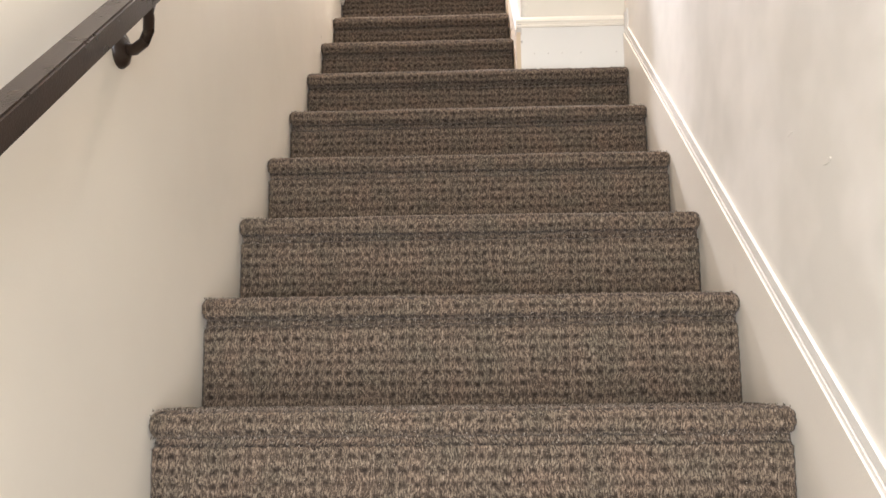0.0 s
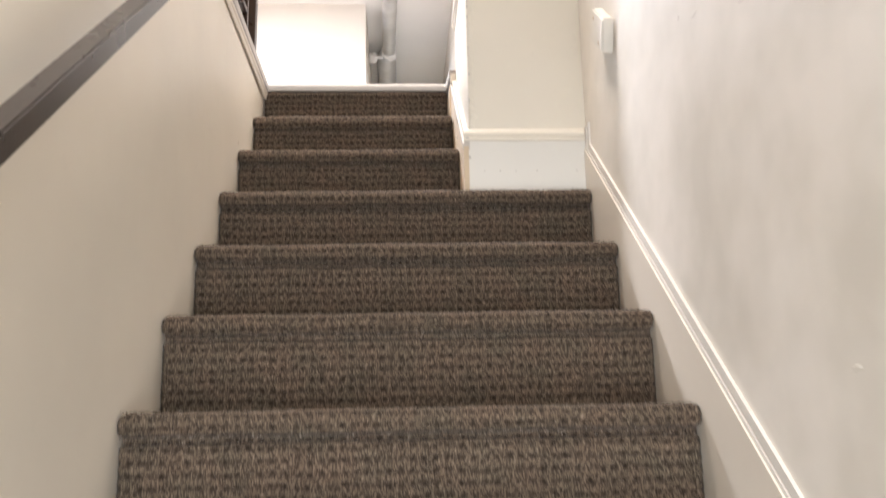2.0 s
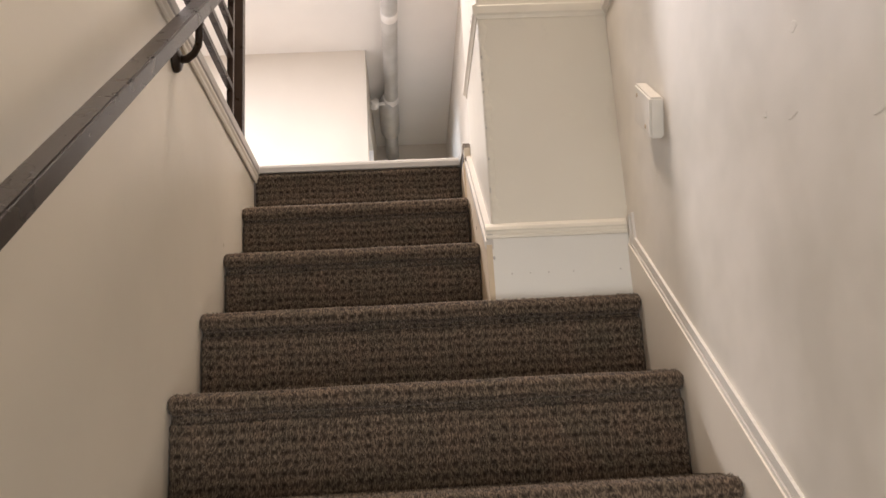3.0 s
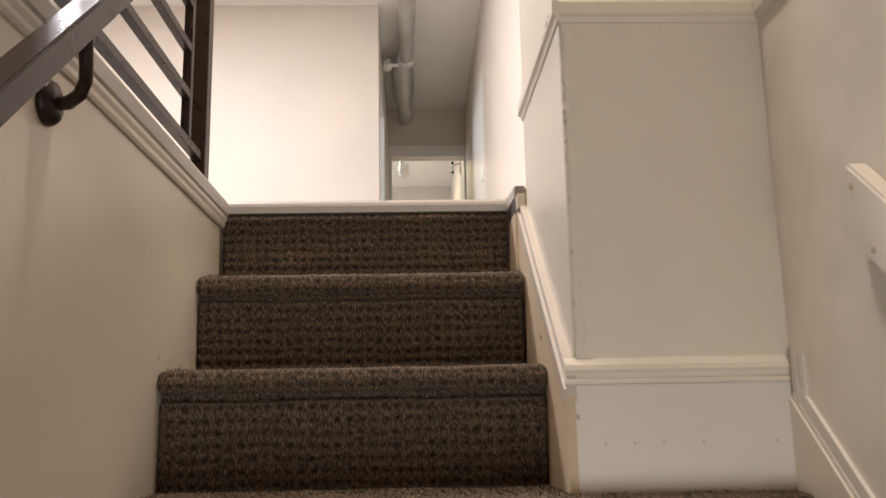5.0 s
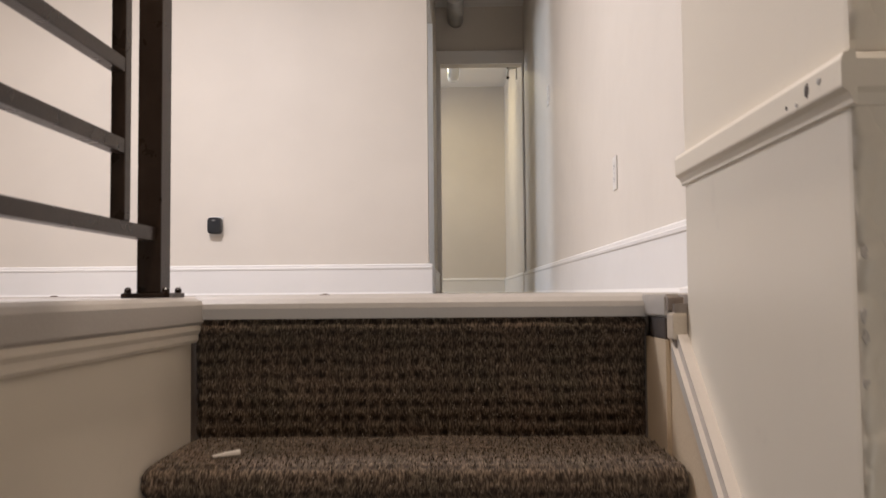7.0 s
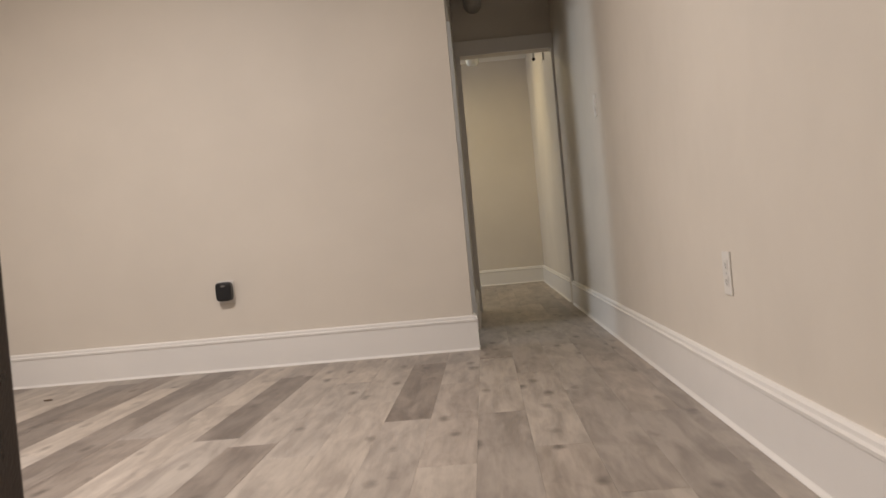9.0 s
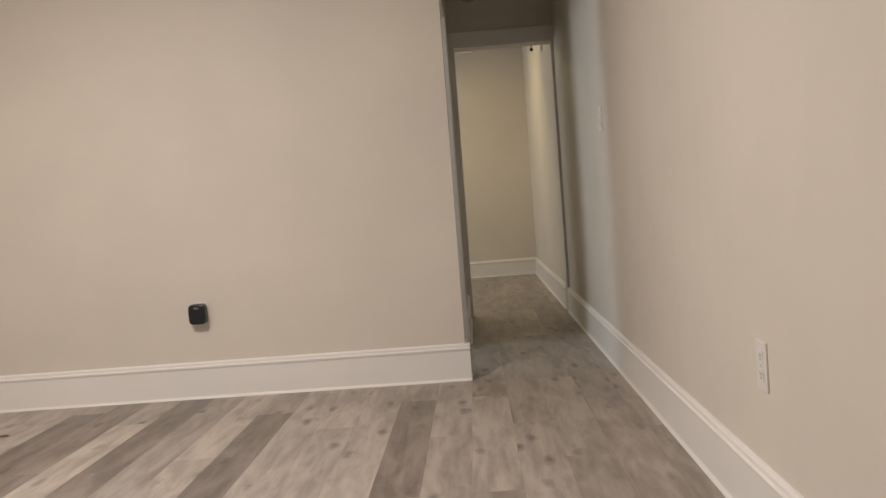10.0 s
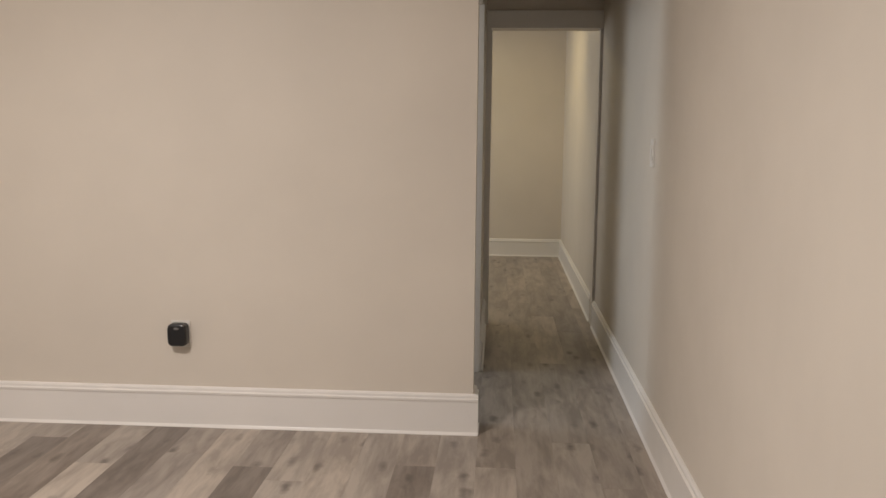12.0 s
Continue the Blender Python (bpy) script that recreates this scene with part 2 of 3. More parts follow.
def yarn_material():
    m, n, l, b = node_material("carpet_fuzz_yarn")
    rnd = n.new("ShaderNodeNewGeometry").outputs["Random Per Island"]
    r = ramp(n, [(0.0, (0.030, 0.022, 0.016)), (0.5, (0.115, 0.088, 0.065)), (1.0, (0.27, 0.22, 0.17))])
    l.new(rnd, r.inputs[0])
    l.new(r.outputs[0], b.inputs["Base Color"])
    b.inputs["Roughness"].default_value, b.inputs["Specular IOR Level"].default_value = 0.9, 0.1
    return m


YARN = yarn_material()
BRONZE = bronze_material()
DUCT = duct_material()
CARPET = carpet_material()
PLANK_LIGHT = plank_material("vinyl_plank_pale", (0.455, 0.400, 0.342), (0.29, 0.25, 0.214))
PLANK_MID = plank_material("vinyl_plank_grey", (0.375, 0.328, 0.284), (0.23, 0.197, 0.169))
PLANK_DARK = plank_material("vinyl_plank_dark", (0.262, 0.222, 0.188), (0.145, 0.118, 0.099))

# ---- building helpers ----


def finish(name, bm, material, smooth=False):
    me = bpy.data.meshes.new(name)
    bm.normal_update()
    bm.to_mesh(me)
    bm.free()
    me.materials.append(material)
    if smooth:
        for p in me.polygons:
            p.use_smooth = True
    return new(name, me)


def part(name, bm, material, parent, label="", smooth=False):
    ob = finish(name, bm, material, smooth)
    ob.parent = parent
    if parent.type == "EMPTY":
        ob.matrix_parent_inverse = Matrix.Translation(-parent.location)
    return tagged(ob, label) if label else ob


def thing(name, at, label, category, group="", kind=""):
    ob = new(name)
    ob.location = at
    ob.empty_display_size = 0.05
    return tagged(ob, label, category, group, kind)


def structure(name, bm, material, label, category, smooth=False):
    return tagged(finish(name, bm, material, smooth), label, category, kind="structure")


def add_box(bm, x0, x1, y0, y1, z0, z1, bevel=0.0):
    r = bmesh.ops.create_cube(bm, size=1)
    v = r["verts"]
    bmesh.ops.transform(bm, matrix=Matrix.Translation(((x0 + x1) / 2, (y0 + y1) / 2, (z0 + z1) / 2)) @ Matrix.Diagonal((x1 - x0, y1 - y0, z1 - z0, 1)), verts=v)
    if bevel:
        e = list({e for q in v for e in q.link_edges})
        bmesh.ops.bevel(bm, geom=e, offset=bevel, segments=2, profile=0.7, affect="EDGES")
    return v


def box(*a, bevel=0.0):
    bm = bmesh.new()
    add_box(bm, *a, bevel=bevel)
    return bm


def prism(points, axis, a, b):
    """Closed outline of (p, q) pairs carried along an axis from a to b. x: (y, z); y: (x, z); z: (x, y)."""
    bm = bmesh.new()
    place = {"x": lambda t, p, q: (t, p, q), "y": lambda t, p, q: (p, t, q), "z": lambda t, p, q: (p, q, t)}[axis]
    rings = [[bm.verts.new(place(t, p, q)) for p, q in points] for t in (a, b)]
    k = len(points)
    for i in range(k):
        bm.faces.new((rings[0][i], rings[0][(i + 1) % k], rings[1][(i + 1) % k], rings[1][i]))
    bm.faces.new(rings[0][::-1])
    bm.faces.new(rings[1])
    bmesh.ops.recalc_face_normals(bm, faces=bm.faces)
    return bm


def tube(bm, points, radius, sides=12):
    """Round bar along a line of points, closed at both ends."""
    rings = []
    pts = [Vector(p) for p in points]
    for i, p in enumerate(pts):
        d = (pts[min(i + 1, len(pts) - 1)] - pts[max(i - 1, 0)]).normalized()
        s = d.orthogonal().normalized() if i == 0 else (side - d * side.dot(d)).normalized()
        side = s
        w = d.cross(s)
        r = radius[i] if isinstance(radius, (list, tuple)) else radius
        rings.append([bm.verts.new(p + (s * math.cos(a) + w * math.sin(a)) * r) for a in [2 * math.pi * k / sides for k in range(sides)]])
    for a, c in zip(rings, rings[1:]):
        for k in range(sides):
            bm.faces.new((a[k], a[(k + 1) % sides], c[(k + 1) % sides], c[k]))
    bm.faces.new(rings[0][::-1])
    bm.faces.new(rings[-1])
    bmesh.ops.recalc_face_normals(bm, faces=bm.faces)


def base_profile(h=0.184, t=0.016):
    """Baseboard section (out, up): shoe, flat face, bead and cap."""
    return [(0, 0), (0.026, 0), (0.025, 0.010), (t + 0.002, 0.017), (t, 0.020), (t, h - 0.034), (t + 0.004, h - 0.030), (t + 0.005, h - 0.021),
            (t - 0.002, h - 0.017), (t - 0.003, h - 0.007), (t - 0.009, h - 0.001), (0, h)]


# ---- levels ----
RISE, GO, Y0 = 0.2032, 0.241, 0.034
STEPS = 13
GROUND = -14 * RISE
CEIL = 2.40
XL = 0.997                     # right end of the wide steps
XH = 0.930                     # hall wall on the right
YF = 3.79                      # wall that faces the stairs
YB = -0.608                    # front of the boxed chase
XC = 0.676                     # side of the boxed chase

# ---- walls, floors, ceiling ----
structure("wall_front", box(-2.6, 0.20, YF, YF + 0.13, -0.02, CEIL), ROOM_PAINT, "painted greige plaster wall facing the stair head", "wall")
structure("wall_hall_left", box(0.08, 0.20, 4.75, 5.89, -0.02, CEIL), ROOM_PAINT, "painted greige wall of the narrow hall", "wall")
structure("wall_hall_left_header", box(0.08, 0.20, YF + 0.13, 4.75, 1.90, CEIL), ROOM_PAINT, "painted header over the side room opening", "wall")
bm = bmesh.new()
add_box(bm, -2.15, 0.232, 5.89, 6.01, -0.02, CEIL + 0.08)
add_box(bm, 0.232, 0.914, 5.89, 6.01, 1.912, CEIL + 0.08)
add_box(bm, 0.914, XH, 5.89, 6.01, -0.02, CEIL + 0.08)
structure("wall_hall_end", bm, ROOM_PAINT, "painted greige end wall with a doorway through it", "wall")
structure("wall_hall_right", box(XH, 1.12, -0.133, 9.17, -0.3, CEIL + 0.08), ROOM_PAINT, "long painted greige wall beside the hall", "wall")
structure("wall_far", box(-2.15, XH, 9.05, 9.17, -0.02, CEIL + 0.08), ROOM_PAINT, "pale painted end wall of the far room", "wall")
bm = bmesh.new()
add_box(bm, -2.27, -2.15, YF + 0.13, 9.17, -0.02, 1.0)
add_box(bm, -2.27, -2.15, YF + 0.13, 9.17, 2.3, CEIL + 0.08)
for a, c in ((YF + 0.13, 3.93), (4.85, 7.15), (8.45, 9.17)):
    add_box(bm, -2.27, -2.15, a, c, 1.0, 2.3)
structure("wall_rooms_left", bm, ROOM_PAINT, "painted wall with two window openings", "wall")
bm = bmesh.new()
add_box(bm, -2.72, -2.6, -4.82, YF + 0.13, -0.02, 0.8)
add_box(bm, -2.72, -2.6, -4.82, YF + 0.13, 2.2, CEIL)
add_box(bm, -2.72, -2.6, -4.82, 0.25, 0.8, 2.2)
add_box(bm, -2.72, -2.6, 1.55, YF + 0.13, 0.8, 2.2)
structure("wall_room_left", bm, ROOM_PAINT, "painted room wall with a window opening", "wall")
structure("wall_stair_right", box(1.010, 1.12, -4.82, YB + 0.1, GROUND - 0.1, CEIL), STAIR_PAINT, "wavy cream plaster wall beside the stair", "wall")


def left_wall(y):
    """x of the stairwell wall's face: it runs a little out of line with the steps."""
    return -0.005 - 0.004 * y


structure("wall_stair_left", prism([(-0.12, -4.7), (left_wall(-4.7), -4.7), (left_wall(0), 0.0), (-0.12, 0.0)], "z", GROUND - 0.1, -0.040), LEFT_PAINT, "cream painted stairwell wall below the guard rail", "wall")
bm = bmesh.new()
add_box(bm, -2.72, 0.05, -4.82, -4.7, GROUND - 0.1, CEIL)
add_box(bm, 0.95, 1.010, -4.82, -4.7, GROUND - 0.1, CEIL)
add_box(bm, 0.05, 0.95, -4.82, -4.7, -0.78, CEIL)
structure("wall_back", bm, STAIR_PAINT, "cream painted back wall with the entrance opening", "wall")
bm = bmesh.new()
add_box(bm, 0.0, 0.12, -4.22, -4.1, GROUND - 0.1, CEIL)
add_box(bm, 0.88, 1.010, -4.22, -4.1, GROUND - 0.1, CEIL)
add_box(bm, 0.12, 0.88, -4.22, -4.1, -0.85, CEIL)
structure("wall_entrance", bm, STAIR_PAINT, "cream painted entrance wall with a door opening", "wall")
structure("boxed_chase", box(XC, 1.040, YB, -0.133, -0.62, CEIL, bevel=0.006), BOX_PAINT, "cream painted boxed-in chase standing on the wide step", "wall", smooth=False)
bm = bmesh.new()
add_box(bm, -2.6, -0.12, -4.7, 0.0, -0.25, -0.012)
add_box(bm, -2.6, XH, 0.02, 9.05, -0.25, -0.012)
add_box(bm, 0.66, XH, -0.133, 0.02, -0.25, -0.012)
floor = structure("floor", bm, PLANK_DARK, "grey oak vinyl plank floor", "floor")
structure("floor_foyer", box(0.0, 1.010, -4.7, -2.6, GROUND - 0.1, GROUND), CONCRETE, "dull foyer floor at the foot of the stair", "floor")
structure("ceiling", box(-2.72, 1.12, -4.82, 5.89, CEIL, CEIL + 0.12), CEILING_PAINT, "flat off-white painted ceiling", "ceiling")
structure("ceiling_far", box(-2.27, 1.12, 5.9, 9.17, CEIL + 0.08, CEIL + 0.18), CEILING_PAINT, "off-white ceiling of the far room", "ceiling")
structure("wall_under_landing", box(0.0, 0.667, 0.03, 0.15, -0.6, -0.03), SKIRT_PAINT, "plain wall under the landing edge", "wall")

# ---- baseboards and trim ----


def base_along_x(name, x0, x1, y, out, label):
    structure(name, prism([(y + out * p, q - 0.008) for p, q in base_profile()], "x", x0, x1), TRIM_PAINT, label, "baseboard")


def base_along_y(name, x, out, y0, y1, label):
    structure(name, prism([(x + out * p, q - 0.008) for p, q in base_profile()], "y", y0, y1), TRIM_PAINT, label, "baseboard")


BASE = "tall white painted baseboard with a beaded cap"
base_along_x("baseboard_front", -2.6, 0.222, YF, -1, BASE)
base_along_y("baseboard_front_return", 0.20, 1, YF, YF + 0.13, BASE)
base_along_y("baseboard_hall_left", 0.20, 1, 4.76, 5.87, BASE)
base_along_y("baseboard_hall_right", XH, -1, 0.60, 5.868, BASE)
base_along_y("baseboard_far_right", XH, -1, 6.03, 9.05, BASE)
base_along_x("baseboard_far", -2.15, XH, 9.05, -1, BASE)
base_along_y("baseboard_room_left", -2.6, 1, -4.7, YF, BASE)
structure("baseboard_plinth", prism([(XH, -0.006), (0.850, -0.006), (0.852, 0.010), (0.872, 0.016), (0.893, 0.034), (0.896, 0.160), (0.902, 0.168), (XH, 0.170)], "y", -0.10, 0.60), TRIM_PAINT,
          "thicker white painted plinth beside the chase", "baseboard")

bm = bmesh.new()
add_box(bm, 0.20, XH, 5.868, 5.89, 1.912, 2.022, bevel=0.003)
structure("trim_doorway_head", bm, TRIM_PAINT, "wide white painted doorway head casing", "trim")
structure("trim_doorway_left", box(0.20, 0.236, 5.870, 5.89, 0.0, 1.911, bevel=0.003), TRIM_PAINT, "white painted doorway side casing", "trim")
structure("trim_doorway_right", box(0.912, XH, 5.870, 5.89, 0.0, 1.911, bevel=0.003), TRIM_PAINT, "white painted doorway side casing", "trim")
structure("trim_side_opening", box(0.07, 0.206, 4.735, 4.75, 0.0, 1.90, bevel=0.002), TRIM_PAINT, "white painted jamb of the side opening", "trim")

# landing edge: a thin nosing, front-face shade in its grey, that turns along the guarded side and ends broken at the
# chase
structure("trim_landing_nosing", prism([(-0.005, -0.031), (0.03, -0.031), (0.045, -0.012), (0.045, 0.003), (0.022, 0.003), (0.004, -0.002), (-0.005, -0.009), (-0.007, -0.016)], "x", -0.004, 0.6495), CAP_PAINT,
          "painted nosing along the landing edge, front-face shade in its grey", "trim")
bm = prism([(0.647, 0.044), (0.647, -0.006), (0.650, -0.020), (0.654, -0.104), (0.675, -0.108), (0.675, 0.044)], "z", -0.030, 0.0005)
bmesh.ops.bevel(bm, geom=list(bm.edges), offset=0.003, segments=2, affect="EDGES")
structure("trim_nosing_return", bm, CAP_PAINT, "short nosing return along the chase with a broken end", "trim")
structure("trim_nosing_end", box(0.655, 0.6755, -0.118, -0.1075, -0.022, -0.003, bevel=0.002), END_GRAIN, "rough sawn end of the nosing return", "trim")
# near-black block put in for the shade of the gap below the return
structure("trim_nosing_gap", box(0.655, 0.675, -0.0995, -0.010, -0.060, -0.0305, bevel=0.004), CHIP_AND_GAP, "dark block standing for the shaded gap under the nosing return", "trim")
structure("trim_end_block", box(0.657, 0.6757, -0.134, -0.1005, -0.058, -0.0235, bevel=0.003), END_WOOD, "small chipped wooden end block", "trim")
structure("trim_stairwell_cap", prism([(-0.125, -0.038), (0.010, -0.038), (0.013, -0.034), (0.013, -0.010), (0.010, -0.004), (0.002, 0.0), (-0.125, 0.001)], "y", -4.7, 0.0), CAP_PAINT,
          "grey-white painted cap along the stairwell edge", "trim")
structure("trim_stairwell_moulding", prism([(0.0, -0.064), (0.003, -0.064), (0.006, -0.060), (0.006, -0.052), (0.010, -0.046), (0.010, -0.0385), (0.0, -0.0385)], "y", -4.7, -0.001), SKIRT_PAINT,
          "cream moulding under the stairwell cap", "trim")


def sloped(name, x0, x1, y0, z0, y1, z1, drop, material, label):
    """Board on edge that follows the stair: its top edge runs from (y0, z0) to (y1, z1)."""
    bm = prism([(y0, z0), (y1, z1), (y1, z1 - drop), (y0, z0 - drop)], "x", x0, x1)
    return structure(name, bm, material, label, "trim")


# skirts: upper flight against the chase, lower flight against the right wall
sloped("trim_skirt_upper", 0.6595, 0.673, -0.62, -0.465, -0.105, -0.050, 0.46, RAW_WOOD, "worn tan skirt board beside the narrow steps")
for a, d, h in ((0.6565, -0.010, 0.019), (0.6625, 0.008, 0.018)):
    sloped("trim_skirt_upper_moulding", a, XC, -0.619, -0.4238 - 0.022 + d, -0.125, -0.030 - 0.022 + d, h, WORN_TRIM, "white painted moulding on the skirt board")
structure("trim_skirt_end", box(0.6538, 0.6735, -0.106, 0.012, -0.42, -0.060), RAW_WOOD, "tan skirt board end at the landing", "trim")
LOW = (-3.4, -2.696)
sloped("trim_skirt_lower", XL + 0.002, 1.010, LOW[0], LOW[1] - 0.06, YB - 0.011, -0.415 - 0.06, 0.40, SKIRT_PAINT, "cream painted skirt board beside the wide steps")
for d, h, t in ((-0.024, 0.022, 0.006), (-0.046, 0.004, 0.004), (-0.050, 0.022, 0.0075)):
    sloped("trim_skirt_lower_moulding", 1.010 - t, 1.010, LOW[0], LOW[1] + d, YB - 0.012, -0.416 + d, h, MOULD_PAINT, "white painted moulding above the skirt board")
for a, t in ((-0.662, 0.006), (-0.642, 0.0075)):
    structure("trim_skirt_upright", prism([(1.010 - t, a), (1.010 - t + 0.001, a + 0.018), (1.010, a + 0.0185), (1.010, a)], "z", -0.500, -0.411), MOULD_PAINT, "short upright moulding where the skirt meets the chase", "trim")

# base panel of the chase with its moulding, and the rail moulding round the stairwell
structure("trim_chase_base", box(0.668, 1.004, YB - 0.010, YB, -0.62, -0.449, bevel=0.003), PANEL_PAINT, "cream painted base panel of the chase", "trim")
mould = [(0, -0.449), (-0.012, -0.449), (-0.0125, -0.443), (-0.009, -0.439), (-0.009, -0.432), (-0.012, -0.428), (-0.010, -0.420), (-0.003, -0.412), (0, -0.409)]
structure("trim_chase_moulding", prism([(YB + p, q) for p, q in mould], "x", 0.660, 1.003), BOX_PAINT, "cream painted moulding on the chase", "trim")
rail = [(0, 0.140), (0.003, 0.1405), (0.0035, 0.144), (0.006, 0.149), (0.0105, 0.1525), (0.011, 0.154), (0.011, 0.173), (0.009, 0.178), (0, 0.181)]
structure("trim_chase_rail_side", prism([(XC - p, q) for p, q in rail], "y", YB - 0.011, -0.130), BOX_PAINT, "painted rail moulding on the chase", "trim")
structure("trim_chase_rail_front", prism([(YB - p, q) for p, q in rail], "x", XC, 1.010), BOX_PAINT, "painted rail moulding on the chase", "trim")
structure("trim_stair_rail", prism([(1.010 - p, q) for p, q in rail], "y", -4.7, YB - 0.012), STAIR_PAINT, "painted rail moulding on the stair wall", "trim")

# ---- staircase ----


def step_profile(k):
    """(y, z) line of the carpet on step k, from the riser above down to the tread below, with a rolled nosing."""
    yn, z = Y0 - GO * k, -RISE * k
    back = yn + GO + 0.022 if k > 1 else 0.014
    r = 0.021
    line = [(back, z), (yn + 0.12, z + 0.001), (yn + 0.05, z + 0.001)]
    for a in range(0, 181, 18):
        t = radians(90 + a)
        line.append((yn + r + r * math.cos(t), z - r + r * math.sin(t)))
    line += [(yn + 0.029, z - 0.0435), (yn + 0.032, z - 0.046), (yn + 0.032, z - 0.050), (yn + 0.018, z - 0.057), (yn + 0.020, z - 0.12), (yn + 0.022, z - RISE)]
    return line


def carpet_sheet(line, x0, x1, v0):
    """Carpet laid over the line, rounded in at both ends, dimpled and a little uneven; UV in metres."""
    bm = bmesh.new()
    uv = bm.loops.layers.uv.new("UVMap")
    cell = 0.006
    fine = [line[0]]
    for a, c in zip(line, line[1:]):
        k = max(1, round(math.hypot(c[0] - a[0], c[1] - a[1]) / cell))
        fine += [(a[0] + (c[0] - a[0]) * i / k, a[1] + (c[1] - a[1]) * i / k) for i in range(1, k + 1)]
    n = round((x1 - x0) / cell)
    xs = [x0, x0 + 0.002] + [x0 + (x1 - x0) * i / n for i in range(1, n)] + [x1 - 0.002, x1]
    length, s = [0.0], 0.0
    for a, c in zip(fine, fine[1:]):
        s += math.hypot(c[0] - a[0], c[1] - a[1])
        length.append(s)
    grid, coords = [], []
    for j, (y, z) in enumerate(fine):
        a, c = fine[max(0, j - 1)], fine[min(len(fine) - 1, j + 1)]
        ty, tz = c[0] - a[0], c[1] - a[1]
        m = math.hypot(ty, tz)
        ny, nz = tz / m, -ty / m
        row, uvs = [], []
        for x in xs:
            v = v0 + length[j]
            pu = x + 0.005 * noise.noise((x * 14, v * 14, 1.0)) + 0.004 * noise.noise((x * 5, math.floor(v / 0.0212 + 0.5) * 3.7, 5.0)) + 0.002 * noise.noise((x * 60, v * 60, 2.0))
            pv = v + 0.004 * noise.noise((x * 14, v * 14, 9.0)) + 0.0025 * noise.noise((x * 60, v * 60, 7.0))
            dot = (0.5 + 0.5 * math.cos(2 * math.pi * pu / 0.020)) * (0.5 + 0.5 * math.cos(2 * math.pi * pv / 0.0212)) ** 2
            e = min(x - x0, x1 - x)
            h = 0.0025 * noise.noise((x * 7, y * 11, z * 11 + v0)) + 0.0016 * noise.noise((x * 120, v * 120, 3.0)) - 0.0036 * dot
            h -= 0.007 * max(0.0, 1 - e / 0.010) ** 2
            row.append(bm.verts.new((x, y + ny * h, z + nz * h)))
            uvs.append((pu, pv))
        grid.append(row)
        coords.append(uvs)
    for j in range(len(fine) - 1):
        for i in range(len(xs) - 1):
            f = bm.faces.new((grid[j][i], grid[j + 1][i], grid[j + 1][i + 1], grid[j][i + 1]))
            f.smooth = True
            for lo, (jj, ii) in zip(f.loops, ((j, i), (j + 1, i), (j + 1, i + 1), (j, i + 1))):
                lo[uv].uv = coords[jj][ii]
    return bm


stairs = thing("staircase", (0.5, Y0 - GO * STEPS, GROUND), "straight staircase carpeted in taupe woven loop carpet", "stairs")
top = [(0.004, -0.031), (-0.002, -0.036), (-0.004, -0.046), (0.004, -0.056), (0.010, -0.064), (0.012, -0.12), (0.014, -RISE)]
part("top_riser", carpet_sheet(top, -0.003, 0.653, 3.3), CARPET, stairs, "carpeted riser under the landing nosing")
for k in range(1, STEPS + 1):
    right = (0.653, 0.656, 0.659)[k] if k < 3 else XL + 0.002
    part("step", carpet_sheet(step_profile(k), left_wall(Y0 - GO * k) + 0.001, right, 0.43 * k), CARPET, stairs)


def yarn_ends(line, x0, x1, count, seed):
    """Loose yarn ends that stand off the carpet along the line."""
    rnd = random.Random(seed)
    spans = [(a, c, math.hypot(c[0] - a[0], c[1] - a[1])) for a, c in zip(line, line[1:])]
    total = sum(q[2] for q in spans)
    verts, faces = [], []
    for _ in range(count):
        s = rnd.random() * total
        for a, c, d in spans:
            if s <= d:
                break
            s -= d
        t = s / d
        y, z = a[0] + (c[0] - a[0]) * t, a[1] + (c[1] - a[1]) * t
        ny, nz = (c[1] - a[1]) / d, -(c[0] - a[0]) / d
        x = rnd.uniform(x0, x1)
        h, w = rnd.uniform(0.002, 0.0045), rnd.uniform(0.0004, 0.0008)
        lean = (rnd.gauss(0, 0.5), rnd.gauss(0, 0.4))
        mid = (x + h * 0.5 * lean[0], y + ny * h * 0.6 + lean[1] * h * 0.3 * nz, z + nz * h * 0.6 - lean[1] * h * 0.3 * ny)
        tip = (x + h * lean[0], y + ny * h + lean[1] * h * nz, z + nz * h - lean[1] * h * ny - 0.0006)
        b0 = len(verts)
        verts += [(x - w, y - ny * 0.001, z - nz * 0.001), (x + w, y - ny * 0.001, z - nz * 0.001), (mid[0] + w, mid[1], mid[2]), (mid[0] - w, mid[1], mid[2]), tip]
        faces += [(b0, b0 + 1, b0 + 2, b0 + 3), (b0 + 3, b0 + 2, b0 + 4)]
    return verts, faces


def yarn_part(line, x0, x1, count, seed):
    me = bpy.data.meshes.new("carpet_fuzz")
    verts, faces = yarn_ends(line, x0, x1, count, seed)
    me.from_pydata(verts, [], faces)
    me.materials.append(YARN)
    ob = new("carpet_fuzz", me)
    ob.parent = stairs
    ob.matrix_parent_inverse = Matrix.Translation(-stairs.location)
    tagged(ob, "loose yarn ends of the carpet", kind="stuff")


yarn_part(top, 0.0, 0.648, 2600, 50)
for k in range(1, STEPS + 1):
    right = 0.650 if k < 3 else XL - 0.004
    yarn_part(step_profile(k), 0.005, right, 5200 if k < 3 else 7600, 60 + k)
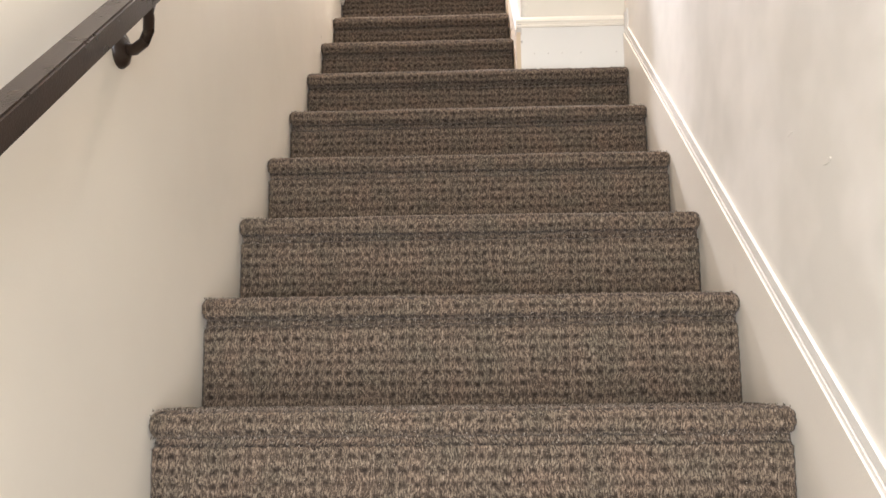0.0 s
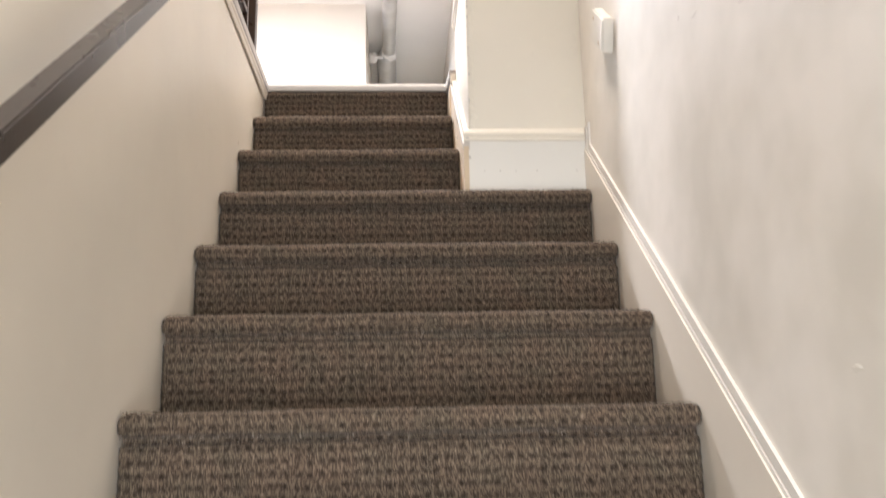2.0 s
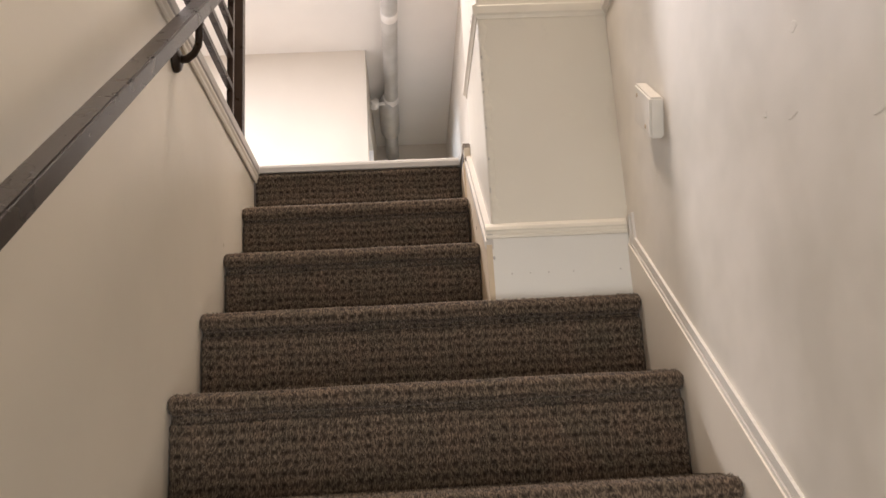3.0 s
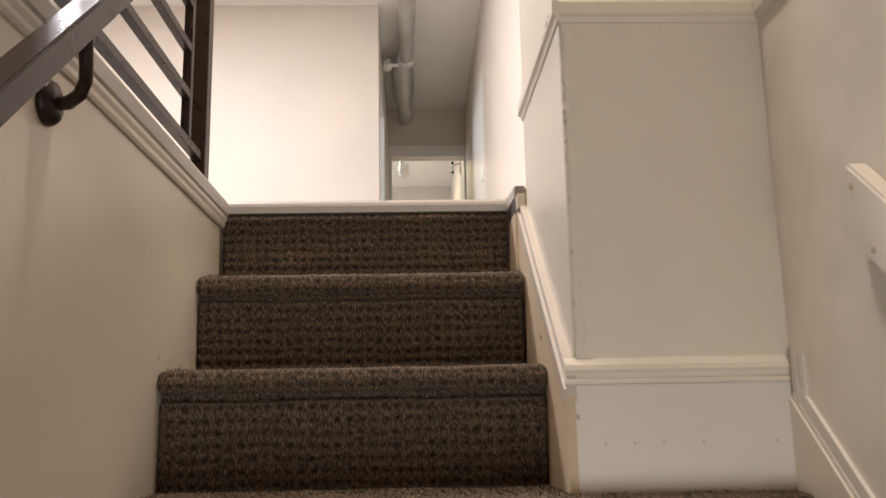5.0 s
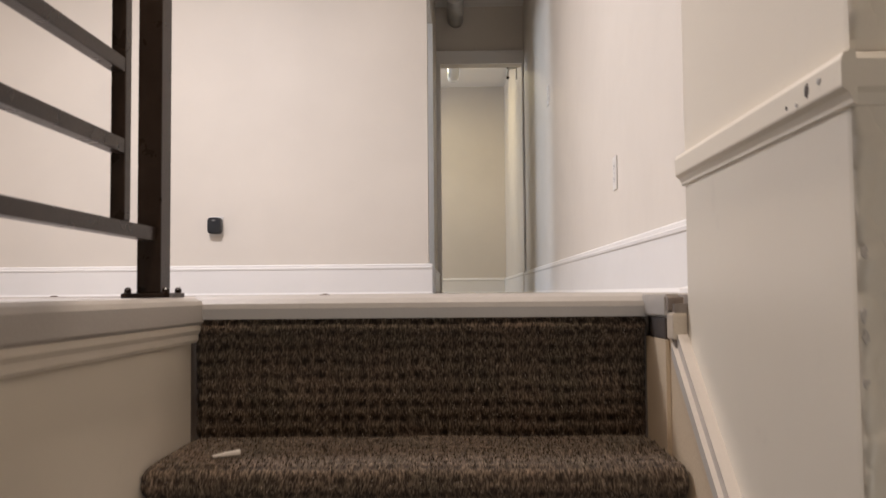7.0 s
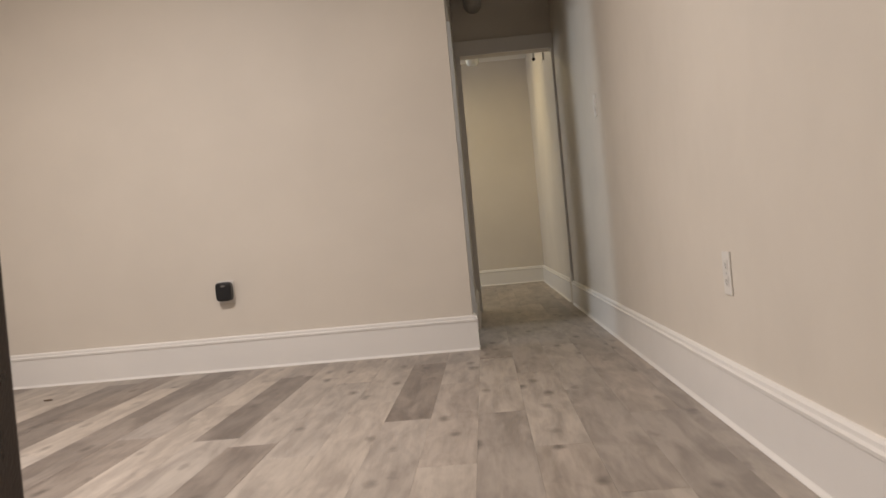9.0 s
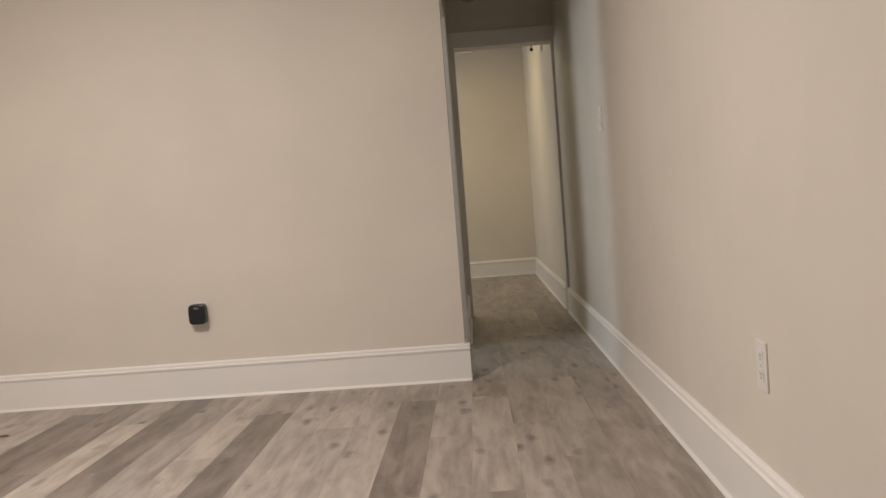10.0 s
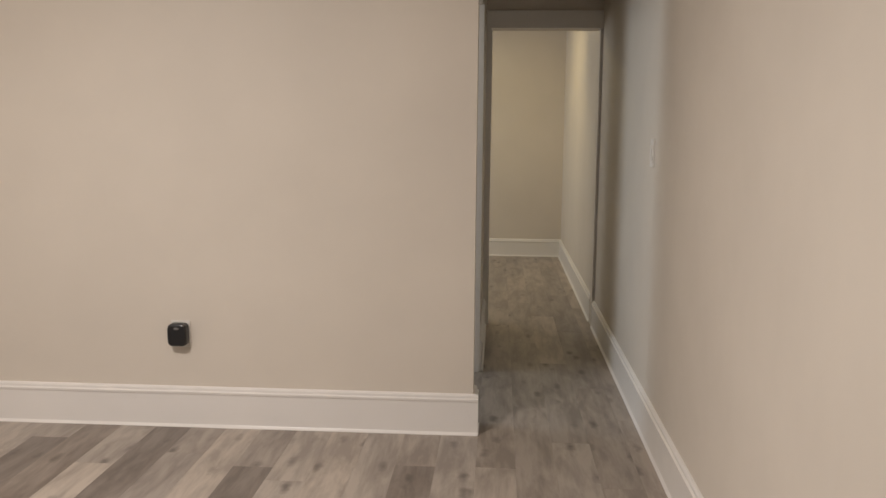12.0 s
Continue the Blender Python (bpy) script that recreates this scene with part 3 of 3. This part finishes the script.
for k in range(1, STEPS + 1):
    yn = Y0 - GO * k
    part("step_core", box(0.004, 0.64 if k < 3 else 0.98, yn + 0.050, yn + GO + 0.048, -RISE * (k + 1) - 0.02, -RISE * k - 0.012), RAW_WOOD, stairs, "timber core under the carpet")

# ---- handrail ----
SLOPE = 0.8925


def rail_z(y):
    return 0.060 + SLOPE * (y + 0.868)


hand = thing("handrail", (0.06, -3.3, rail_z(-3.3)), "dark bronze rectangular metal handrail on wall brackets", "handrail")
y0, y1, dz = -3.35, -0.47, 0.042
bm = prism([(y0, rail_z(y0)), (y1, rail_z(y1)), (y1, rail_z(y1) + dz), (y0, rail_z(y0) + dz)], "x", 0.046, 0.082)
bmesh.ops.bevel(bm, geom=list(bm.edges), offset=0.003, segments=2, affect="EDGES")
part("rail", bm, BRONZE, hand)
for y, z in ((-3.205, -2.100), (-2.069, -1.106), (-0.943, -0.119)):
    bm = bmesh.new()
    tube(bm, [(0.0, y, z), (0.006, y, z), (0.012, y, z), (0.017, y, z)], [0.028, 0.028, 0.024, 0.013], 24)
    ros = part("bracket", bm, BRONZE, hand, "round bronze wall rosette", True)
    yt = y - 0.054
    zt = rail_z(yt) - 0.001
    bm = bmesh.new()
    tube(bm, [(0.010, y, z), (0.028, y - 0.004, z - 0.002), (0.046, y - 0.016, z + 0.004), (0.058, y - 0.032, z + 0.014), (0.063, y - 0.046, z + 0.027), (0.064, yt, zt - 0.014), (0.064, yt, zt)],
         [0.010, 0.0085, 0.008, 0.008, 0.008, 0.0085, 0.011], 12)
    part("arm", bm, BRONZE, ros, "curved bronze bracket arm", True)
    bm = prism([(yt - 0.03, rail_z(yt - 0.03) - 0.005), (yt + 0.03, rail_z(yt + 0.03) - 0.005), (yt + 0.03, rail_z(yt + 0.03)), (yt - 0.03, rail_z(yt - 0.03))], "x", 0.050, 0.074)
    part("saddle", bm, BRONZE, ros, "bronze saddle plate")

# ---- guard railing beside the stairwell ----
guard = thing("guard_railing", (-0.057, -0.03, 0.001), "dark bronze metal guard railing with horizontal bars", "railing")


def guard_post(y):
    p = part("post", box(-0.067, -0.033, y - 0.040, y, 0.008, 0.93, bevel=0.002), BRONZE, guard)
    f = part("flange", box(-0.084, -0.016, y - 0.054, y + 0.013, 0.001, 0.008, bevel=0.002), BRONZE, p, "square bronze base flange")
    return p


for y in (-0.009, -1.25, -2.50, -3.75):
    p = guard_post(y)
    for dx in (-0.0765, -0.0235):
        for dy in (-0.047, 0.006):
            bm = bmesh.new()
            tube(bm, [(dx, y + dy, 0.006), (dx, y + dy, 0.013), (dx, y + dy, 0.016)], [0.005, 0.005, 0.0025], 8)
            part("bolt", bm, BRONZE, p)
part("top_rail", box(-0.076, -0.026, -4.7, -0.004, 0.930, 0.962, bevel=0.004), BRONZE, guard)
for a, c in ((-1.25, -0.050), (-2.50, -1.291), (-3.75, -2.541), (-4.7, -3.791)):
    part("bottom_rail", box(-0.060, -0.040, a, c, 0.081, 0.100, bevel=0.002), BRONZE, guard)
    for q in (a + 0.09 if a > -4.6 else a + 0.03, c - 0.092):
        part("stile", box(-0.0595, -0.0405, q - 0.020, q, 0.100, 0.930, bevel=0.002), BRONZE, guard)
    for i in range(1, 8):
        z = 0.092 + 0.105 * i
        part("bar", box(-0.059, -0.041, (a + 0.09 if a > -4.6 else a + 0.03), c - 0.112, z - 0.011, z + 0.008, bevel=0.002), BRONZE, guard)

# ---- round duct under the ceiling ----
duct = thing("air_duct", (0.32, 2.0, 2.295), "round grey painted spiral air duct under the ceiling", "duct")
DUCT_Z = 2.296
bm = bmesh.new()
ys = np.arange(-4.7, 4.52, 0.06)
tube(bm, [(0.386 + 0.020 * (4.5 - float(y)), float(y), DUCT_Z) for y in ys] + [(0.386, 4.53, DUCT_Z)], [0.060 + (0.0012 if i % 2 else 0) for i in range(len(ys))] + [0.060], 32)
part("pipe", bm, DUCT, duct, "", True)
bm = bmesh.new()
tube(bm, [(0.370, 4.50, DUCT_Z), (0.360, 4.60, DUCT_Z), (0.358, 4.66, DUCT_Z)] + [(0.358, 4.72 + 0.06 * i, DUCT_Z) for i in range(9)] + [(0.360, 5.23, DUCT_Z), (0.364, 5.30, DUCT_Z)],
     [0.066, 0.082, 0.090] + [0.092 - (0.0012 if i % 2 else 0) for i in range(9)] + [0.090, 0.066], 32)
part("wide_pipe", bm, DUCT, duct, "wider middle section of the duct", True)
bm = bmesh.new()
tube(bm, [(0.364, 5.29, DUCT_Z - 0.006), (0.364, 5.6, DUCT_Z - 0.006), (0.364, 5.89, DUCT_Z - 0.006)], [0.066, 0.066, 0.066], 32)
part("end_pipe", bm, DUCT, duct, "narrower end section of the duct", True)
for y, r in ((1.2, 0.063), (3.05, 0.063), (4.50, 0.067)):
    bm = bmesh.new()
    xc = 0.386 + 0.020 * (4.5 - y)
    tube(bm, [(xc, y - 0.05, DUCT_Z), (xc, y - 0.047, DUCT_Z), (xc, y + 0.047, DUCT_Z), (xc, y + 0.05, DUCT_Z)], [r - 0.002, r, r, r - 0.002], 32)
    part("collar", bm, TRIM_PAINT, duct, "white taped joint collar", True)
bm = bmesh.new()
tube(bm, [(0.205, 4.49, 2.235), (0.26, 4.495, 2.242), (0.33, 4.50, 2.25)], [0.012, 0.014, 0.016], 10)
part("hanger_strap", bm, TRIM_PAINT, duct, "white painted strap to the duct", True)
bm = bmesh.new()
bmesh.ops.create_icosphere(bm, subdivisions=3, radius=1)
for v in bm.verts:
    k = 1 + 0.4 * noise.noise(v.co * 1.7)
    v.co = Vector((0.244 + 0.046 * v.co.x * k, 4.52 + 0.05 * v.co.y * k, 2.25 + 0.052 * v.co.z * k))
part("hanger", bm, TRIM_PAINT, duct, "lumpy white sealed wall bracket", True)

# ---- wall fittings ----


def outlet(x, y, z):
    t = thing("wall_outlet", (x, y, z), "white duplex wall outlet plate slightly off the wall", "outlet", "wall outlets")
    bm = box(x - 0.005, x - 0.0005, y - 0.035, y + 0.035, z - 0.058, z + 0.058, bevel=0.002)
    p = part("plate", bm, PLASTIC, t)
    for d in (-0.022, 0.022):
        r = part("receptacle", box(x - 0.0065, x - 0.005, y - 0.016, y + 0.016, z + d - 0.014, z + d + 0.014, bevel=0.0012), PLASTIC, t)
        for e in (-0.006, 0.006):
            part("slot", box(x - 0.0069, x - 0.0063, y + e - 0.001, y + e + 0.001, z + d - 0.002, z + d + 0.006), SOCKET, r)
        part("slot", box(x - 0.0069, x - 0.0063, y - 0.002, y + 0.002, z + d - 0.009, z + d - 0.005), SOCKET, r)
    part("screw", box(x - 0.0058, x - 0.005, y - 0.003, y + 0.003, z - 0.003, z + 0.003), DUCT, t)


outlet(XH, 1.750, 0.415)

t = thing("light_switch", (XH, 3.93, 1.188), "white wall switch plate in the hall", "switch")
part("plate", box(XH - 0.007, XH - 0.0005, 3.895, 3.965, 1.130, 1.246, bevel=0.002), PLASTIC, t)
part("toggle", box(XH - 0.011, XH - 0.007, 3.914, 3.946, 1.156, 1.220, bevel=0.0015), PLASTIC, t)

PX, PZ = -1.050, 0.408
t = thing("wall_outlet", (PX, YF, PZ), "white outlet plate behind a black plug-in unit", "outlet", "wall outlets")
part("plate", box(PX - 0.038, PX + 0.044, YF - 0.006, YF - 0.0005, PZ - 0.061, PZ + 0.055, bevel=0.002), PLASTIC, t)
plug = thing("plug_in_unit", (PX, YF - 0.01, PZ), "black plastic plug-in night light unit", "plug")
outline = []
for k in range(40):
    a = 2 * math.pi * k / 40
    c, d = math.cos(a), math.sin(a)
    outline.append((math.copysign(abs(c) ** 0.42, c), math.copysign(abs(d) ** 0.42, d)))
bm = bmesh.new()
rings = [[bm.verts.new((PX + p * w, YF - d, PZ + q * h)) for p, q in outline] for d, w, h in ((0.0055, 0.039, 0.045), (0.010, 0.041, 0.048), (0.042, 0.041, 0.048), (0.048, 0.039, 0.046), (0.051, 0.034, 0.041))]
for lower, upper in zip(rings, rings[1:]):
    for k in range(40):
        bm.faces.new((lower[k], lower[(k + 1) % 40], upper[(k + 1) % 40], upper[k]))
bm.faces.new(rings[0][::-1])
bm.faces.new(rings[-1])
bmesh.ops.recalc_face_normals(bm, faces=bm.faces)
part("body", bm, BLACK, plug)
bm = bmesh.new()
tube(bm, [(PX, YF - 0.049, PZ + 0.029), (PX, YF - 0.0515, PZ + 0.029), (PX, YF - 0.0525, PZ + 0.029)], [0.012, 0.012, 0.008], 20)
for v in bm.verts:
    v.co.z = PZ + 0.029 + (v.co.z - PZ - 0.029) * 0.5
part("lens", bm, SENSOR, plug, "small grey light sensor window", True)

# sloped wooden block screwed to the stair wall
blk = thing("wall_block", (1.0, -0.93, -0.26), "white painted wooden block screwed to the stair wall", "block")
bm = prism([(-0.986, -0.266), (-0.890, -0.186), (-0.860, -0.266), (-0.956, -0.345)], "x", 0.980, 1.010)
bmesh.ops.bevel(bm, geom=list(bm.edges), offset=0.004, segments=2, affect="EDGES")
part("board", bm, STAIR_PAINT, blk)
for y, z in ((-0.901, -0.220), (-0.935, -0.307)):
    bm = bmesh.new()
    tube(bm, [(0.9810, y, z), (0.9792, y, z), (0.9786, y, z)], [0.005, 0.005, 0.003], 10)
    part("screw", bm, RAW_WOOD, blk)

# ---- far room fittings ----
lamp = thing("pendant_lamp", (0.334, 7.236, 2.10), "small white opal glass pendant lamp", "lamp")
bm = bmesh.new()
tube(bm, [(0.334, 7.236, 2.10), (0.334, 7.236, 2.108), (0.334, 7.236, 2.14), (0.334, 7.236, 2.22), (0.334, 7.236, 2.25)], [0.03, 0.05, 0.060, 0.060, 0.045], 20)
part("shade", bm, GLASS_WHITE, lamp, "opal glass shade", True)
bm = bmesh.new()
tube(bm, [(0.300, 7.236, 2.24), (0.300, 7.236, 2.36), (0.300, 7.236, CEIL + 0.08)], [0.012, 0.008, 0.008], 8)
part("stem", bm, BRONZE, lamp, "dark stem")
hook = thing("wall_hook", (XH, 6.73, 2.05), "small white wall bracket with dark knobs", "hook")
part("backplate", box(XH - 0.012, XH, 6.70, 6.76, 1.99, 2.13, bevel=0.003), PLASTIC, hook)
bm = bmesh.new()
tube(bm, [(XH - 0.012, 6.73, 2.10), (XH - 0.07, 6.73, 2.09), (XH - 0.085, 6.73, 2.06), (XH - 0.085, 6.73, 2.01)], 0.010, 8)
part("arm", bm, PLASTIC, hook, "", True)
for z in (2.105, 2.005):
    bm = bmesh.new()
    tube(bm, [(XH - 0.085, 6.73, z - 0.014), (XH - 0.085, 6.73, z), (XH - 0.085, 6.73, z + 0.014)], [0.008, 0.016, 0.008], 10)
    part("knob", bm, BRONZE, hook, "dark knob", True)

# ---- chips, nail marks and filler ----


def chip(name, centre, size, normal, material, seed, label):
    """Flat uneven flake lying on a surface that faces along -x or -y."""
    bm = bmesh.new()
    mid = bm.verts.new((0, 0, 1))
    ring, foot = [], []
    for k in range(12):
        a = 2 * math.pi * k / 12
        r = 0.75 + 0.5 * noise.noise((math.cos(a) * 1.5 + seed, math.sin(a) * 1.5, seed * 3.1))
        ring.append(bm.verts.new((r * 0.8 * math.cos(a), r * 0.8 * math.sin(a), 0.8)))
        foot.append(bm.verts.new((r * math.cos(a), r * math.sin(a), -0.4)))
    for k in range(12):
        q = (k + 1) % 12
        bm.faces.new((mid, ring[k], ring[q]))
        bm.faces.new((ring[k], foot[k], foot[q], ring[q]))
    for v in bm.verts:
        p, q, h = v.co.x * size[0], v.co.y * size[1], v.co.z * size[2]
        v.co = Vector(centre) + (Vector((-h, p, q)) if normal == "x" else Vector((p, -h, q)))
    bmesh.ops.recalc_face_normals(bm, faces=bm.faces)
    return structure(name, bm, material, label, "damage")


for k, x in enumerate((0.716, 0.760, 0.804, 0.863, 0.976)):
    chip("nail_mark", (x, YB - 0.010, -0.537), (0.0032, 0.0032, 0.0005), "y", WORN_TRIM, k + 1.0, "small filled nail mark on the base panel")
chip("paint_chip", (0.676, YB - 0.010, -0.497), (0.005, 0.006, 0.0006), "y", CAP_PAINT, 3.3, "dark paint chip on the base panel")
chip("paint_chip", (0.665, -0.556, 0.164), (0.006, 0.009, 0.0006), "x", CHIP_AND_GAP, 5.1, "dark paint chip in the rail moulding")
chip("paint_chip", (0.665, -0.58, 0.166), (0.005, 0.004, 0.0008), "x", CAP_PAINT, 41.3, "grey paint chip in the rail moulding")
chip("paint_chip", (0.665, -0.535, 0.157), (0.004, 0.003, 0.0008), "x", CAP_PAINT, 43.1, "grey paint chip in the rail moulding")
chip("paint_chip", (0.665, -0.513, 0.159), (0.003, 0.003, 0.0006), "x", CHIP_AND_GAP, 6.7, "dark paint chip in the rail moulding")
chip("paint_chip", (XC, -0.470, -0.345), (0.003, 0.010, 0.0006), "x", CAP_PAINT, 7.9, "grey scuff on the chase")
SCUFF = paint("brown_scuff", (0.61, 0.54, 0.43), 0.7, 0.15, 0.0002)
for k, (z, h) in enumerate(((-0.014, 0.009), (-0.030, 0.006), (0.032, 0.007), (-0.063, 0.005), (-0.160, 0.006), (-0.243, 0.005), (-0.324, 0.011))):
    chip("paint_chip", (XC + 0.003 + 0.001 * (k % 3), YB - 0.0035, z), (0.0035, h, 0.0007), "y", WORN_TRIM, 11.3 + k, "grey chip in the chase corner paint")
chip("paint_chip", (0.6565, -0.402, -0.357), (0.003, 0.007, 0.0006), "x", CHIP_AND_GAP, 21.7, "dark chip in the skirt board")
for k, (y, z, w, h) in enumerate(((-0.436, -0.385, 0.012, 0.008), (-0.300, -0.392, 0.016, 0.006))):
    chip("wall_scuff", (left_wall(y), y, z), (w, h, -0.0005), "x", SCUFF, 31.9 + k, "faint brown scuff low on the stairwell wall")

for k, (y, z, w, h) in enumerate(((-1.517, -0.538, 0.024, 0.005), (-1.555, -0.425, 0.018, 0.011), (-1.640, -0.395, 0.028, 0.006), (-1.430, -0.500, 0.010, 0.008), (-1.917, -1.207, 0.018, 0.004), (-2.050, -1.286, 0.020, 0.005), (-1.720, -0.620, 0.030, 0.005))):
    chip("plaster_ridge", (1.010, y, z), (w, h, 0.0009), "x", STAIR_PAINT, 51.3 + k, "small trowel ridge in the plaster")


def filler(z0, z1, seed):
    """Lumpy filler smeared down the chase corner, in a mesh with an uneven edge."""
    bm = bmesh.new()
    n = int((z1 - z0) / 0.006)
    rows = []
    for i in range(n + 1):
        z = z0 + (z1 - z0) * i / n
        w = 0.020 + 0.015 * noise.noise((z * 23, seed, 0)) + 0.006 * noise.noise((z * 90, seed, 4))
        fade = min(1.0, i / 4, (n - i) / 4)
        h = [0.0024 + 0.0034 * noise.noise((z * 60, c * 2.0, seed)) + 0.0018 * noise.noise((z * 170, c * 3.0, seed)) for c in range(5)]
        pts = [(XC - 0.0005 + max(0.0, 0.004 - 0.01 * abs(h[0])), YB + 0.006), (XC + 0.0005, YB - max(0.0005, h[1]) * fade), (XC + w * 0.35, YB - max(0.0006, h[2] * 1.3) * fade),
               (XC + w * 0.75, YB - max(0.0004, h[3]) * fade), (XC + w, YB + 0.001)]
        rows.append([bm.verts.new((x, y, z)) for x, y in pts])
    for a, c in zip(rows, rows[1:]):
        for k in range(4):
            f = bm.faces.new((a[k], a[k + 1], c[k + 1], c[k]))
            f.smooth = True
    return bm


structure("corner_filler", filler(-0.41, 0.14, 1.0), BOX_PAINT, "rough painted filler down the chase corner", "trim")
structure("corner_filler", filler(0.19, 0.60, 2.0), BOX_PAINT, "rough painted filler down the chase corner", "trim")

# ---- litter ----


def crumb(name, x, y, z, size, material, label):
    bm = bmesh.new()
    bmesh.ops.create_icosphere(bm, subdivisions=2, radius=1)
    for v in bm.verts:
        v.co *= 1 + 0.45 * noise.noise(v.co * 1.3 + Vector((x * 7, y * 5, 0)))
        v.co = Vector((v.co.x * size[0] + x, v.co.y * size[1] + y, max(v.co.z * size[2], -size[2] * 0.6) + z + size[2] * 0.6))
    ob = finish(name, bm, material, True)
    return tagged(ob, label, "litter", "crumbs on the floor")


crumb("floor_crumb", 0.123, 0.42, 0.0, (0.010, 0.006, 0.003), CRUMB, "small brown crumb of dirt on the plank floor")
crumb("floor_crumb", -1.768, 3.285, 0.0, (0.022, 0.012, 0.004), CRUMB, "small brown crumb of dirt on the plank floor")
bm = bmesh.new()
tube(bm, [(0.070, -0.150, -0.200), (0.084, -0.142, -0.199), (0.101, -0.134, -0.198)], [0.002, 0.0035, 0.0045], 7)
tagged(finish("paper_scrap", bm, PAPER), "small crumpled white paper scrap on a carpeted step", "litter")

# ---- floor planks ----
PW, PL, TH = 0.1535, 1.22, 0.012
EDGE = -0.085
OFFSETS = {-9: 2.69, -7: 2.66, 0: 2.20, 1: 2.83, 2: 2.21, -1: 2.55, -2: 3.05, -3: 2.02, -4: 3.36, -5: 2.75, 3: 2.95, 4: 2.5, 5: 2.05}
TONES = {(1, -0.83): 1, (1, 0.39): 0, (2, -0.23): 0, (0, -0.24): 0, (0, 2.20): 2, (0, 3.42): 1, (1, 1.61): 1, (2, 0.99): 1, (1, 2.83): 0, (-4, 2.14): 2, (-4, 3.36): 1, (0, 0.98): 0, (-4, 0.92): 0}
COLUMN_TONES = {-9: 2, -8: 0, -7: 2, -6: 1, -5: 0, -4: 2, -3: 0, -2: 0, -1: 0, 0: 1}
TONE_MATERIAL = (PLANK_LIGHT, PLANK_MID, PLANK_DARK)
rng = random.Random(7)
sheets = {}


def plank_mesh(w, length, tone):
    key = (round(w, 3), round(length, 3), tone)
    if key not in sheets:
        g = 0.0001
        b = 0.0003
        bm = bmesh.new()
        lo = [bm.verts.new(p) for p in ((g, g, -TH), (w - g, g, -TH), (w - g, length - g, -TH), (g, length - g, -TH))]
        mid = [bm.verts.new(p) for p in ((g, g, -b), (w - g, g, -b), (w - g, length - g, -b), (g, length - g, -b))]
        hi = [bm.verts.new(p) for p in ((g + b, g + b, 0), (w - g - b, g + b, 0), (w - g - b, length - g - b, 0), (g + b, length - g - b, 0))]
        for p, q in ((lo, mid), (mid, hi)):
            for i in range(4):
                bm.faces.new((p[i], p[(i + 1) % 4], q[(i + 1) % 4], q[i]))
        bm.faces.new(hi)
        me = bpy.data.meshes.new("plank")
        bm.to_mesh(me)
        bm.free()
        me.materials.append(TONE_MATERIAL[tone])
        sheets[key] = me
    return sheets[key]


for col in range(-17, 7):
    x = EDGE + PW * col
    xa, xb = max(x, -2.6), min(x + PW, XH)
    if xb - xa < 0.02:
        continue
    start = OFFSETS.get(col, 2.0 + rng.random() * PL)
    y = start - PL * math.ceil((start + 4.7) / PL)
    while y < 9.05:
        usual = rng.choice((0, 0, 0, 1, 1, 2)) if col < 1 else rng.choice((0, 1, 1, 1))
        tone = TONES.get((col, round(y, 2)), COLUMN_TONES.get(col, usual) if 2.0 < y + PL / 2 < 4.2 else usual)
        lowest = -4.7 if xb < -0.11 else (-0.133 if xa > 0.66 else 0.02)
        if xa < -0.125 < xb and y < 0.02:
            ob = new("plank", plank_mesh(-0.125 - xa, min(y + PL, 0.02) - max(y, -4.7), tone))
            ob.location = (xa, max(y, -4.7), 0.0)
            ob.parent = floor
        ya, yb = max(y, lowest), min(y + PL, 9.05)
        if yb - ya > 0.04 and not (xb > -0.11 and yb < 0.05):
            ob = new("plank", plank_mesh(xb - xa, yb - ya, tone))
            ob.location = (xa, ya, rng.uniform(-0.0003, 0.0003))
            ob.parent = floor
        y += PL
